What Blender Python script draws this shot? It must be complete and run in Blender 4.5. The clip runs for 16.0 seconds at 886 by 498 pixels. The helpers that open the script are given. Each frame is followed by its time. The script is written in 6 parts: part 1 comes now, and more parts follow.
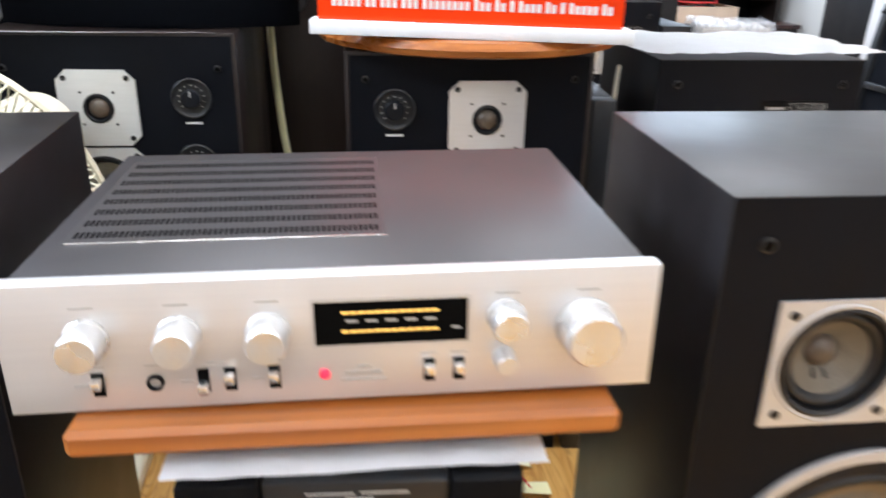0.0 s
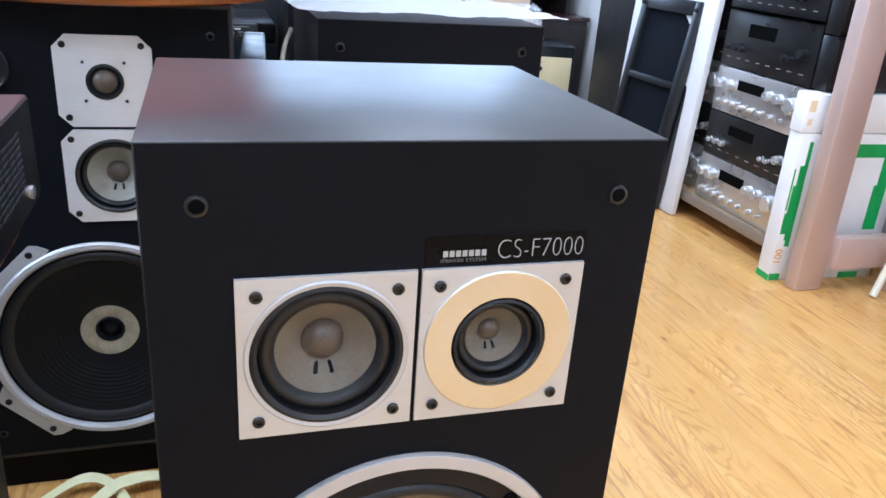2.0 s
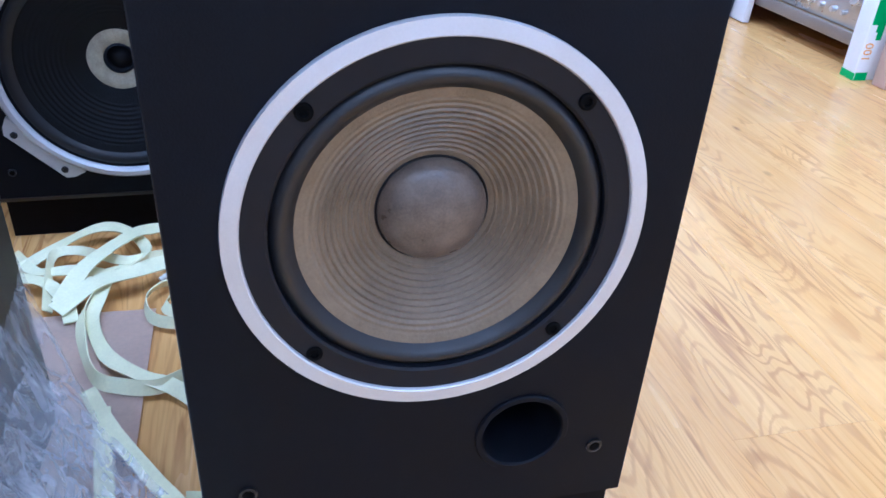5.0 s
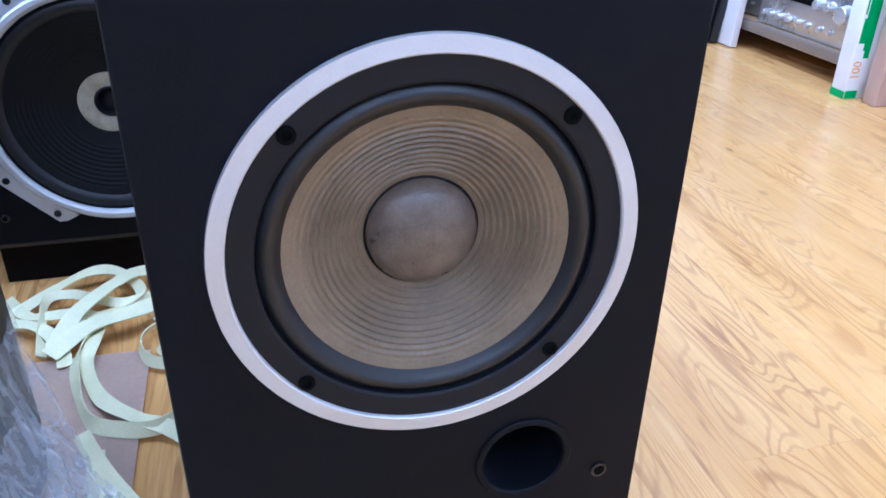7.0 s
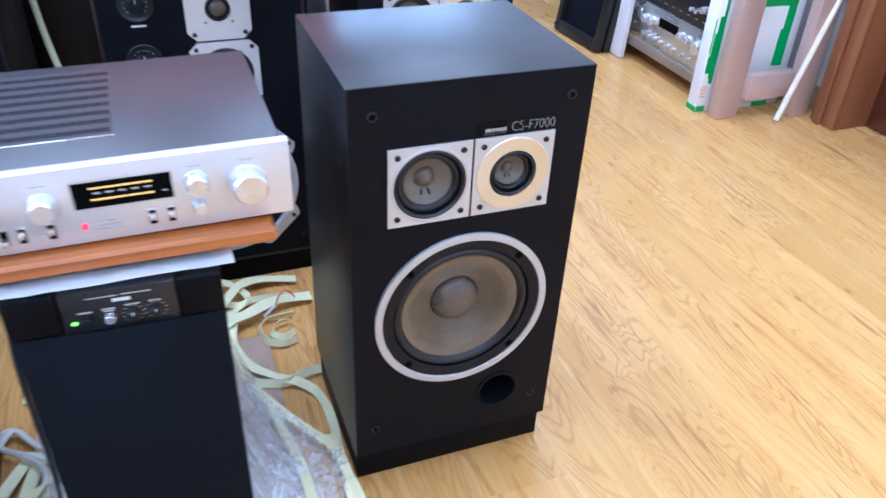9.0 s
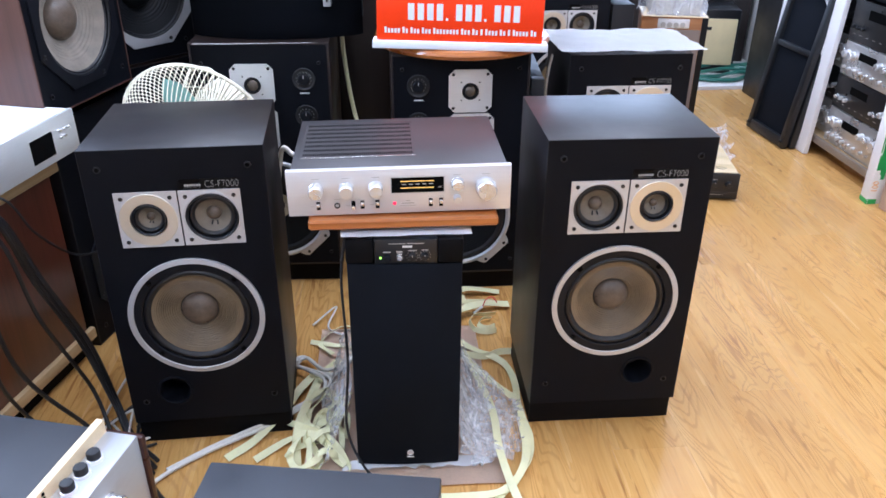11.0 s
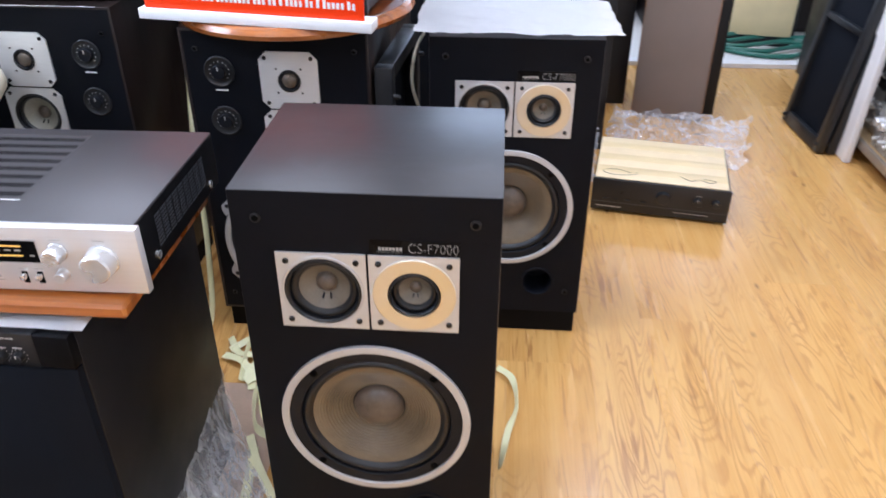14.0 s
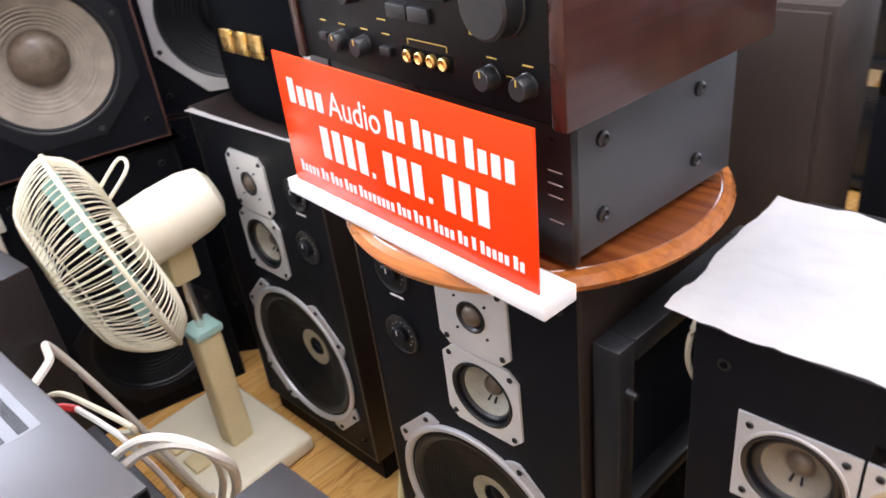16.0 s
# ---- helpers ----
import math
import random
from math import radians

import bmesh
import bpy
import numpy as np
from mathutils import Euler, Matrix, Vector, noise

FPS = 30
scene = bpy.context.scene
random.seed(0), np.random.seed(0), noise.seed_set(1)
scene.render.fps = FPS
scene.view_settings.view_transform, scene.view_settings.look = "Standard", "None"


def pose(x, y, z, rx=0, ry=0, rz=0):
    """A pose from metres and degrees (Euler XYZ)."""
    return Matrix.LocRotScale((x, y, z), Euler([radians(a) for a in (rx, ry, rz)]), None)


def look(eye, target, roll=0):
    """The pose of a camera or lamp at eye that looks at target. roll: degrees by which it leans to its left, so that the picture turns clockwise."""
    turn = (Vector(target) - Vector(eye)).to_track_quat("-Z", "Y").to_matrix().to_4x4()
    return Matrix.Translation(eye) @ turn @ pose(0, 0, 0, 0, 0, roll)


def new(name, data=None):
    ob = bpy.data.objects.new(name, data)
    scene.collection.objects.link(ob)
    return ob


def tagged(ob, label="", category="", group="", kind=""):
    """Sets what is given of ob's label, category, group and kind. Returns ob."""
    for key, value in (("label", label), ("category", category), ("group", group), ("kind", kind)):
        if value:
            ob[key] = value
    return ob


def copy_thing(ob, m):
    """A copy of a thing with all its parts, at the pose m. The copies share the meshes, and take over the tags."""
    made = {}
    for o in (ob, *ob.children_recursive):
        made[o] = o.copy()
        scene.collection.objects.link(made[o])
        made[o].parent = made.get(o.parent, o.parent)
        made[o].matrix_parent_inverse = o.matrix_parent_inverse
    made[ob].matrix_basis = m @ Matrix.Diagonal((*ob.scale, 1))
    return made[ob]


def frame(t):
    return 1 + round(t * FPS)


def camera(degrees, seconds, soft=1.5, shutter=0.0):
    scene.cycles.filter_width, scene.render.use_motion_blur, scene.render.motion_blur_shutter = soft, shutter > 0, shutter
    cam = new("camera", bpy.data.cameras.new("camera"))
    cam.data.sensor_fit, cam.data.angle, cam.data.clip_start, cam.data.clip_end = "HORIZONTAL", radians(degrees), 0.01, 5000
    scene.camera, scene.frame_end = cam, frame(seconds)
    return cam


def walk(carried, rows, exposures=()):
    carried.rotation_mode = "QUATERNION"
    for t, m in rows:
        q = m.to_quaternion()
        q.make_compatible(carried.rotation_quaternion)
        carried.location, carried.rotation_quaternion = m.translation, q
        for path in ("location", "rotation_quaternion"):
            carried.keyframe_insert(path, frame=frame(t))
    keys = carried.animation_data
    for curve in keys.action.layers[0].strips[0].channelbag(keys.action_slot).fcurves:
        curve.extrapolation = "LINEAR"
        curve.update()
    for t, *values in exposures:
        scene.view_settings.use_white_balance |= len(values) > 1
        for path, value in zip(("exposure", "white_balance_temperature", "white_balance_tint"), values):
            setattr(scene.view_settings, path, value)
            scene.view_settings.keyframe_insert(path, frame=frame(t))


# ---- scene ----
cam = camera(59.5, 16.0, soft=1.6, shutter=0.3)
PATH = [
    (0, (0.011, -0.01, 0.969), (0.222, 1.828, 0.209), 1.2),
    (0.5, (0.087, -0.188, 1.006), (0.568, 1.568, 0.18), 3.3),
    (1, (0.179, -0.136, 0.97), (0.783, 1.575, 0.13), 3.9),
    (1.5, (0.318, 0.028, 0.917), (0.931, 1.767, 0.143), 4.7),
    (2, (0.358, 0.064, 0.903), (0.927, 1.829, 0.153), 4.2),
    (2.5, (0.364, 0.072, 0.894), (0.888, 1.842, 0.126), 3.4),
    (3, (0.364, 0.078, 0.882), (0.856, 1.835, 0.063), 3.1),
    (3.5, (0.356, 0.075, 0.846), (0.817, 1.791, -0.071), 3.2),
    (4, (0.354, 0.060, 0.728), (0.777, 1.705, -0.329), 4.0),
    (4.5, (0.37, 0.098, 0.65), (0.803, 1.744, -0.4), 3.9),
    (6.8, (0.387, 0.101, 0.622), (0.839, 1.811, -0.31), 0.9),
    (7, (0.387, 0.099, 0.622), (0.835, 1.805, -0.322), 1.0),
    (7.5, (0.379, 0.076, 0.594), (0.814, 1.714, -0.469), 1.9),
    (8, (0.364, 0.025, 0.634), (0.824, 1.615, -0.488), 1.7),
    (8.5, (0.274, -0.146, 0.933), (0.817, 1.417, -0.191), 1.7),
    (8.6, (0.257, -0.184, 0.985), (0.803, 1.383, -0.132), 1.1),
    (9, (0.089, -0.368, 1.169), (0.707, 1.17, 0.05), 2.8),
    (9.5, (-0.042, -0.507, 1.264), (0.411, 1.108, 0.175), 2.6),
    (9.7, (-0.06, -0.565, 1.289), (0.303, 1.087, 0.221), 2.5),
    (11.8, (0.052, -1.086, 1.336), (0.149, 0.698, 0.437), -0.1),
    (12, (0.122, -1.084, 1.327), (0.205, 0.694, 0.415), -0.1),
    (12.5, (0.36, -1.037, 1.306), (0.436, 0.728, 0.37), 0.2),
    (13, (0.533, -0.877, 1.291), (0.582, 0.875, 0.327), 0.3),
    (13.5, (0.633, -0.59, 1.288), (0.694, 1.144, 0.294), 0.5),
    (14, (0.671, -0.347, 1.25), (0.55, 1.352, 0.202), 0.1),
    (14.5, (0.742, -0.107, 1.269), (0.369, 1.563, 0.234), -1.1),
    (15, (0.744, 0.143, 1.331), (0.157, 1.795, 0.369), -3.7),
    (15.5, (0.761, 0.375, 1.316), (-0.119, 1.897, 0.362), -6.1),
    (16, (0.821, 0.634, 1.297), (-0.419, 1.827, 0.278), -7.4),
]
EXPOSURES = [(0, -0.18, 6100, 10), (0.5, -0.14, 5700, 10), (1.5, -0.12, 5400, 10), (3, -0.2, 4650, 10), (3.6, -0.18, 4550, 10), (4, -0.14, 4250, 14), (4.6, 0.0, 4200, 15), (7.5, 0.03, 4350, 15), (8.0, 0.0, 4400, 17), (8.45, 0.04, 4000, 20), (8.9, -0.08, 4430, 14), (9.5, -0.22, 5080, 13), (9.7, -0.25, 5180, 14), (11.8, -0.38, 5300, 16), (13, -0.42, 5330, 15), (14, -0.35, 5550, 15), (14.5, -0.28, 5650, 12), (15.2, -0.18, 5780, 13), (16, 0.02, 6350, 18)]
walk(cam, [(t, look(eye, target, roll)) for t, eye, target, roll in PATH], EXPOSURES)

# ---- light ----
world = bpy.data.worlds.new("world")
scene.world = world
world.use_nodes = True
_sky = world.node_tree.nodes.new("ShaderNodeTexSky")
_sky.sky_type, _sky.sun_disc = "NISHITA", False
_sky.sun_elevation, _sky.sun_rotation = radians(40), radians(200)
world.node_tree.links.new(_sky.outputs[0], world.node_tree.nodes["Background"].inputs[0])
world.node_tree.nodes["Background"].inputs[1].default_value = 0.12


def area(name, m, sx, sy, watts, colour):
    lamp = bpy.data.lights.new(name, "AREA")
    lamp.shape, lamp.size, lamp.size_y, lamp.energy, lamp.color = "RECTANGLE", sx, sy, watts, colour
    ob = new(name, lamp)
    ob.matrix_world = m
    return ob


WINDOW = (0.45, 2.40, 0.95, 1.98)  # x0, x1, z0, z1 of the opening in the north wall
CEILING, SOUTH, NORTH, WEST, EAST = 2.75, -3.2, 4.7, -1.75, 2.46
LAMPS = [(-0.5, -1.6), (1.3, -1.6), (0.15, 0.95), (1.4, 0.7), (-0.5, 2.2), (1.3, 2.8)]
for _x, _y in LAMPS:
    area("ceiling_lamp", look((_x, _y, CEILING - 0.045), (_x, _y, 0)), 0.98, 0.98, 31, (0.97, 0.98, 1.0))
area("window_daylight", look((1.42, NORTH + 0.1, 1.465), (1.42, 0, 1.2)), 1.90, 0.98, 42, (0.78, 0.88, 1.0))
area("window_daylight", look((WEST - 0.1, 0.80, 1.95), (0, 0.80, 1.6)), 1.74, 0.90, 115, (0.80, 0.89, 1.0))

# ---- materials ----
def nodes_of(name):
    m = bpy.data.materials.new(name)
    m.use_nodes = True
    t = m.node_tree
    return m, t, t.nodes["Principled BSDF"]


def noise_at(t, scale, detail=4.0, stretch=(1, 1, 1), distort=0.0, rough=0.55, vector=None):
    n = t.nodes.new("ShaderNodeTexNoise")
    n.inputs["Scale"].default_value, n.inputs["Detail"].default_value = scale, detail
    n.inputs["Distortion"].default_value, n.inputs["Roughness"].default_value = distort, rough
    mp = t.nodes.new("ShaderNodeMapping")
    mp.inputs["Scale"].default_value = stretch
    if vector is None:
        vector = t.nodes.new("ShaderNodeTexCoord").outputs["Object"]
    t.links.new(vector, mp.inputs["Vector"])
    t.links.new(mp.outputs[0], n.inputs["Vector"])
    return n.outputs["Fac"]


def ramp(t, fac, stops):
    r = t.nodes.new("ShaderNodeValToRGB")
    e = r.color_ramp.elements
    while len(e) < len(stops):
        e.new(0.5)
    for k, (p, c) in enumerate(stops):
        e[k].position, e[k].color = p, (*c, 1)
    t.links.new(fac, r.inputs[0])
    return r.outputs[0]


def blend(t, fac, a, b, mode="MIX"):
    n = t.nodes.new("ShaderNodeMix")
    n.data_type, n.blend_type = "RGBA", mode
    for v, sock in ((fac, n.inputs[0]), (a, n.inputs[6]), (b, n.inputs[7])):
        if isinstance(v, (int, float)):
            sock.default_value = v
        elif isinstance(v, tuple):
            sock.default_value = (*v, 1)
        else:
            t.links.new(v, sock)
    return n.outputs[2]


def span(t, fac, lo, hi):
    n = t.nodes.new("ShaderNodeMapRange")
    n.inputs["From Min"].default_value, n.inputs["From Max"].default_value = 0.3, 0.7
    n.inputs["To Min"].default_value, n.inputs["To Max"].default_value = lo, hi
    t.links.new(fac, n.inputs["Value"])
    return n.outputs[0]


def bumped(t, p, height, strength, distance=0.001):
    b = t.nodes.new("ShaderNodeBump")
    b.inputs["Strength"].default_value, b.inputs["Distance"].default_value = strength, distance
    t.links.new(height, b.inputs["Height"])
    t.links.new(b.outputs[0], p.inputs["Normal"])


def mat(name, col, rough=0.5, metal=0.0, var=0.18, big=6.0, fine=220.0, bump=0.15, wear=0.08, stretch=(1, 1, 1), coat=0.0, spec=0.5):
    m, t, p = nodes_of(name)
    p.inputs["Specular IOR Level"].default_value = spec
    a, b = noise_at(t, big, 5), noise_at(t, fine, 3, stretch)
    lo, hi = tuple(c * (1 - var) for c in col), tuple(min(1, c * (1 + var)) for c in col)
    base = blend(t, span(t, a, 0, 1), lo, hi)
    base = blend(t, 0.35, base, ramp(t, b, [(0.3, lo), (0.7, hi)]))
    t.links.new(base, p.inputs["Base Color"])
    t.links.new(span(t, a, max(0.03, rough - wear), min(1, rough + wear)), p.inputs["Roughness"])
    p.inputs["Metallic"].default_value, p.inputs["Coat Weight"].default_value = metal, coat
    if bump:
        bumped(t, p, b, bump)
    return m


def wood(name, dark, mid, light, rough=0.35, axis=1, scale=1.0, coat=0.0, bump=0.08, worn=None, spec=0.5):
    m, t, p = nodes_of(name)
    long = [9.0, 9.0, 9.0]
    long[axis] = 0.7
    thin = [70.0, 70.0, 70.0]
    thin[axis] = 1.6
    a = noise_at(t, scale, 5, long, 1.6)
    b = noise_at(t, scale, 3, thin, 0.3)
    base = ramp(t, a, [(0.28, dark), (0.5, mid), (0.72, light)])
    base = blend(t, 0.45, base, ramp(t, b, [(0.35, dark), (0.6, light)]))
    gloss = span(t, a, rough - 0.07, rough + 0.08)
    if worn:
        scuff = ramp(t, noise_at(t, 13, 6, (1, 1.4, 1), 0.8, 0.65), [(0.50, (0.0,) * 3), (0.66, (1.0,) * 3)])
        base = blend(t, scuff, base, worn)
        smudge = noise_at(t, 7, 5, (1, 1, 1), 0.6)
        gloss = span(t, smudge, rough - 0.025, rough + 0.03)
    t.links.new(base, p.inputs["Base Color"])
    t.links.new(gloss, p.inputs["Roughness"])
    p.inputs["Coat Weight"].default_value, p.inputs["Specular IOR Level"].default_value = coat, spec
    bumped(t, p, b, bump)
    return m


def glow(name, col, strength):
    m, t, p = nodes_of(name)
    p.inputs["Base Color"].default_value = (*col, 1)
    p.inputs["Emission Color"].default_value = (*col, 1)
    p.inputs["Emission Strength"].default_value = strength
    return m


def film_sheet(name, body, tint=(0.9, 0.92, 0.97)):
    """Thin clear plastic: see-through between fine glossy creases."""
    m, t, p = nodes_of(name)
    a = noise_at(t, 11, 4, (1.6, 1.0, 0.32), 0.7)
    c = noise_at(t, 26, 3, (1.8, 1.4, 0.22), 0.6)
    p.inputs["Base Color"].default_value = (*tint, 1)
    p.inputs["Roughness"].default_value = 0.10
    bumped(t, p, c, 0.6, 0.004)
    lines = ramp(t, a, [(0.30, (0.20,) * 3), (0.46, (0.30,) * 3), (0.50, (0.95,) * 3), (0.54, (0.30,) * 3), (0.70, (0.22,) * 3)])
    fine = ramp(t, c, [(0.38, (0.28,) * 3), (0.50, (0.80,) * 3), (0.60, (0.30,) * 3)])
    both = blend(t, 0.5, lines, fine)
    cut = blend(t, 1.0, both, (min(1.0, body * 2.6),) * 3, "MULTIPLY")
    clear = t.nodes.new("ShaderNodeBsdfTransparent")
    mix = t.nodes.new("ShaderNodeMixShader")
    t.links.new(cut, mix.inputs[0])
    t.links.new(clear.outputs[0], mix.inputs[1])
    t.links.new(p.outputs[0], mix.inputs[2])
    t.links.new(mix.outputs[0], t.nodes["Material Output"].inputs["Surface"])
    return m


def plank_material():
    m, t, p = nodes_of("oak laminate")
    info, tc = t.nodes.new("ShaderNodeObjectInfo"), t.nodes.new("ShaderNodeTexCoord")

    def maths(op, x, y=None):
        n = t.nodes.new("ShaderNodeMath")
        n.operation = op
        for v, sock in ((x, n.inputs[0]), (y, n.inputs[1])):
            if isinstance(v, (int, float)):
                sock.default_value = v
            elif v is not None:
                t.links.new(v, sock)
        return n.outputs[0]

    add = t.nodes.new("ShaderNodeVectorMath")
    t.links.new(tc.outputs["Object"], add.inputs[0])
    t.links.new(maths("MULTIPLY", info.outputs["Random"], 53.0), add.inputs[1])
    v = add.outputs[0]
    a = noise_at(t, 1.0, 3, (9, 0.9, 9), 0.8, vector=v)
    b = noise_at(t, 1.0, 4, (170, 5.0, 170), 0.3, vector=v)
    d = noise_at(t, 1.0, 2, (9.0, 1.7, 9.0), 0.55, 0.45, vector=v)
    patch = noise_at(t, 1.0, 2, (5, 1.6, 5), 0.2, vector=v)
    # growth rings: contour lines of a stretched noise
    rings = maths("SINE", maths("MULTIPLY", maths("ADD", d, maths("MULTIPLY", b, 0.02)), 150.0))
    base = ramp(t, a, [(0.28, (0.550, 0.282, 0.072)), (0.5, (0.632, 0.352, 0.104)), (0.74, (0.690, 0.414, 0.140))])
    base = blend(t, 0.30, base, ramp(t, b, [(0.34, (0.48, 0.240, 0.060)), (0.62, (0.74, 0.465, 0.170))]))
    line = maths("MULTIPLY", ramp(t, rings, [(0.30, (0, 0, 0)), (0.95, (1, 1, 1))]), ramp(t, patch, [(0.40, (0.05,) * 3), (0.58, (0.75,) * 3)]))
    base = blend(t, line, base, (0.345, 0.155, 0.045))
    strip = noise_at(t, 1.0, 2, (16, 0.35, 16), 0.2, vector=v)
    base = blend(t, 0.35, base, ramp(t, strip, [(0.32, (0.545, 0.282, 0.070)), (0.52, (0.64, 0.362, 0.108)), (0.70, (0.735, 0.462, 0.165))]))
    # short dark pores and streaks along the grain
    e = noise_at(t, 1.0, 3, (75, 4.5, 75), 0.5, vector=v)
    where = noise_at(t, 1.0, 2, (7, 2.2, 7), 0.3, vector=v)
    streak = maths("MULTIPLY", ramp(t, e, [(0.55, (0.0,) * 3), (0.66, (1.0,) * 3)]), ramp(t, where, [(0.42, (0.12,) * 3), (0.60, (0.85,) * 3)]))
    base = blend(t, streak, base, (0.335, 0.150, 0.045))
    vor = t.nodes.new("ShaderNodeTexVoronoi")
    mp = t.nodes.new("ShaderNodeMapping")
    mp.inputs["Scale"].default_value = (7.5, 3.4, 7.5)
    t.links.new(v, mp.inputs[0])
    t.links.new(mp.outputs[0], vor.inputs["Vector"])
    vor.inputs["Scale"].default_value = 1.0
    spot = ramp(t, maths("ADD", vor.outputs["Distance"], maths("MULTIPLY", e, 0.09)), [(0.060, (0.85,) * 3), (0.115, (0.0,) * 3)])
    base = blend(t, spot, base, (0.17, 0.075, 0.03))
    tone = t.nodes.new("ShaderNodeHueSaturation")
    t.links.new(base, tone.inputs["Color"])
    t.links.new(span(t, info.outputs["Random"], 0.955, 1.035), tone.inputs["Value"])
    t.links.new(tone.outputs[0], p.inputs["Base Color"])
    t.links.new(span(t, a, 0.20, 0.31), p.inputs["Roughness"])
    bumped(t, p, b, 0.05)
    return m


def cone_paper(name, col, rough=0.75, spec=0.5):
    return mat(name, col, rough, 0, 0.28, 28, 420, 0.35, spec=spec)


BLACK = mat("black vinyl", (0.007, 0.0072, 0.009), 0.46, 0, 0.25, 9, 500, 0.12, stretch=(0.2, 0.2, 2), spec=0.35)
BLACKTOP = wood("black ash veneer", (0.006, 0.0050, 0.0056), (0.009, 0.0072, 0.0080), (0.012, 0.0098, 0.0105), 0.40, 0, 1.0, 0.0, 0.02, (0.013, 0.012, 0.014), 0.56)
BAFFLE = mat("baffle paint", (0.0047, 0.0055, 0.0083), 0.50, 0, 0.2, 10, 700, 0.2, spec=0.10)
PLINTH = mat("plinth black", (0.0042, 0.0042, 0.0050), 0.55, spec=0.08)
BADGE = mat("gloss badge black", (0.0030, 0.0031, 0.0040), 0.30, 0, 0.1, 10, 300, 0, spec=0.10)
RUBBER = mat("rubber", (0.006, 0.0068, 0.009), 0.44, 0, 0.2, 30, 600, 0.1)
FLANGE = mat("flange black", (0.0060, 0.0070, 0.0105), 0.48, 0, 0.15, 20, 500, 0.1, spec=0.22)
# Near-black: shade inside holes and slots put into colour; also display glass.
HOLE = mat("hole shade and glass black", (0.003, 0.003, 0.003), 0.8, 0, 0.1, 10, 100, 0, spec=0.04)
SILVER = mat("satin aluminium", (0.60, 0.615, 0.64), 0.38, 0.48, 0.06, 14, 420, 0.06, stretch=(0.05, 1, 1))
RING = mat("ring aluminium", (0.56, 0.565, 0.585), 0.46, 0.50, 0.07, 16, 500, 0.06)
CHAMPAGNE = mat("champagne disc", (0.74, 0.715, 0.63), 0.36, 0.88, 0.05, 14, 500, 0.05)
PLATE = mat("white aluminium", (0.80, 0.81, 0.82), 0.38, 0.55, 0.06, 14, 420, 0.06, stretch=(0.05, 1, 1))
BROWNCONE = cone_paper("brown paper cone", (0.158, 0.117, 0.070), 0.46)
CAP = mat("grey dust cap", (0.110, 0.084, 0.062), 0.38, 0, 0.45, 55, 500, 0.25, 0.12)
BLACKCONE = cone_paper("black paper cone", (0.0034, 0.0040, 0.0055), 0.55, 0.22)
GREYCONE = cone_paper("grey paper cone", (0.30, 0.29, 0.24), 0.6)
TANCONE = cone_paper("tan cone", (0.175, 0.148, 0.110), 0.55)
TAN = mat("tan doped ring", (0.38, 0.34, 0.24), 0.6, 0, 0.3, 60, 400, 0.3)
DARKWOOD = wood("dark walnut veneer", (0.008, 0.0052, 0.0048), (0.014, 0.0088, 0.0075), (0.022, 0.014, 0.0115), 0.38, 2)
ROSEWOOD = wood("rosewood", (0.017, 0.0042, 0.0036), (0.036, 0.0088, 0.0068), (0.056, 0.0155, 0.0110), 0.30, 1, 1.0, 0.15)
CABWOOD = wood("red brown cabinet", (0.055, 0.012, 0.007), (0.095, 0.022, 0.012), (0.135, 0.036, 0.020), 0.34, 2, 0.7, 0.2)
BROWNVENEER = wood("brown veneer", (0.060, 0.026, 0.019), (0.090, 0.041, 0.030), (0.115, 0.055, 0.041), 0.42, 2, 0.8)
BOARDWOOD = wood("orange hardwood", (0.21, 0.055, 0.010), (0.36, 0.110, 0.020), (0.50, 0.170, 0.034), 0.28, 0, 1.2, 0.35)
BURL = wood("glossy burl", (0.08, 0.016, 0.005), (0.19, 0.050, 0.013), (0.30, 0.095, 0.026), 0.20, 0, 1.2, 0.6)
DOORWOOD = wood("door wood", (0.16, 0.055, 0.02), (0.24, 0.09, 0.035), (0.31, 0.125, 0.05), 0.35, 2, 0.6, 0.15)
FOAM = mat("white foam", (0.77, 0.78, 0.80), 0.7, 0, 0.04, 20, 260, 0.25)
PAPER = mat("white paper", (0.77, 0.77, 0.78), 0.75, 0, 0.04, 8, 160, 0.1)
RED = mat("red acrylic", (0.88, 0.050, 0.005), 0.22, 0, 0.04, 5, 100, 0, spec=0.22)
WHITEINK = mat("white lettering", (0.74, 0.74, 0.73), 0.4, 0, 0.03, 5, 100, 0)
GOLDINK = mat("gold lettering", (0.75, 0.55, 0.14), 0.35, 0.6, 0.1, 20, 100, 0)
DIMINK = mat("dim grey lettering", (0.13, 0.13, 0.125), 0.5, 0, 0.05, 20, 100, 0)
GREYINK = mat("grey lettering", (0.45, 0.44, 0.42), 0.45, 0, 0.05, 20, 100, 0)
AMPTOP = mat("amp cover", (0.038, 0.034, 0.036), 0.40, 0.25, 0.12, 7, 900, 0.10, 0.02, spec=0.70)
AMPFACE = mat("brushed faceplate", (0.70, 0.69, 0.69), 0.34, 0.45, 0.05, 9, 260, 0.08, stretch=(0.02, 1, 1))
KNOBMETAL = mat("turned aluminium", (0.84, 0.83, 0.82), 0.22, 0.85, 0.05, 20, 300, 0.04)
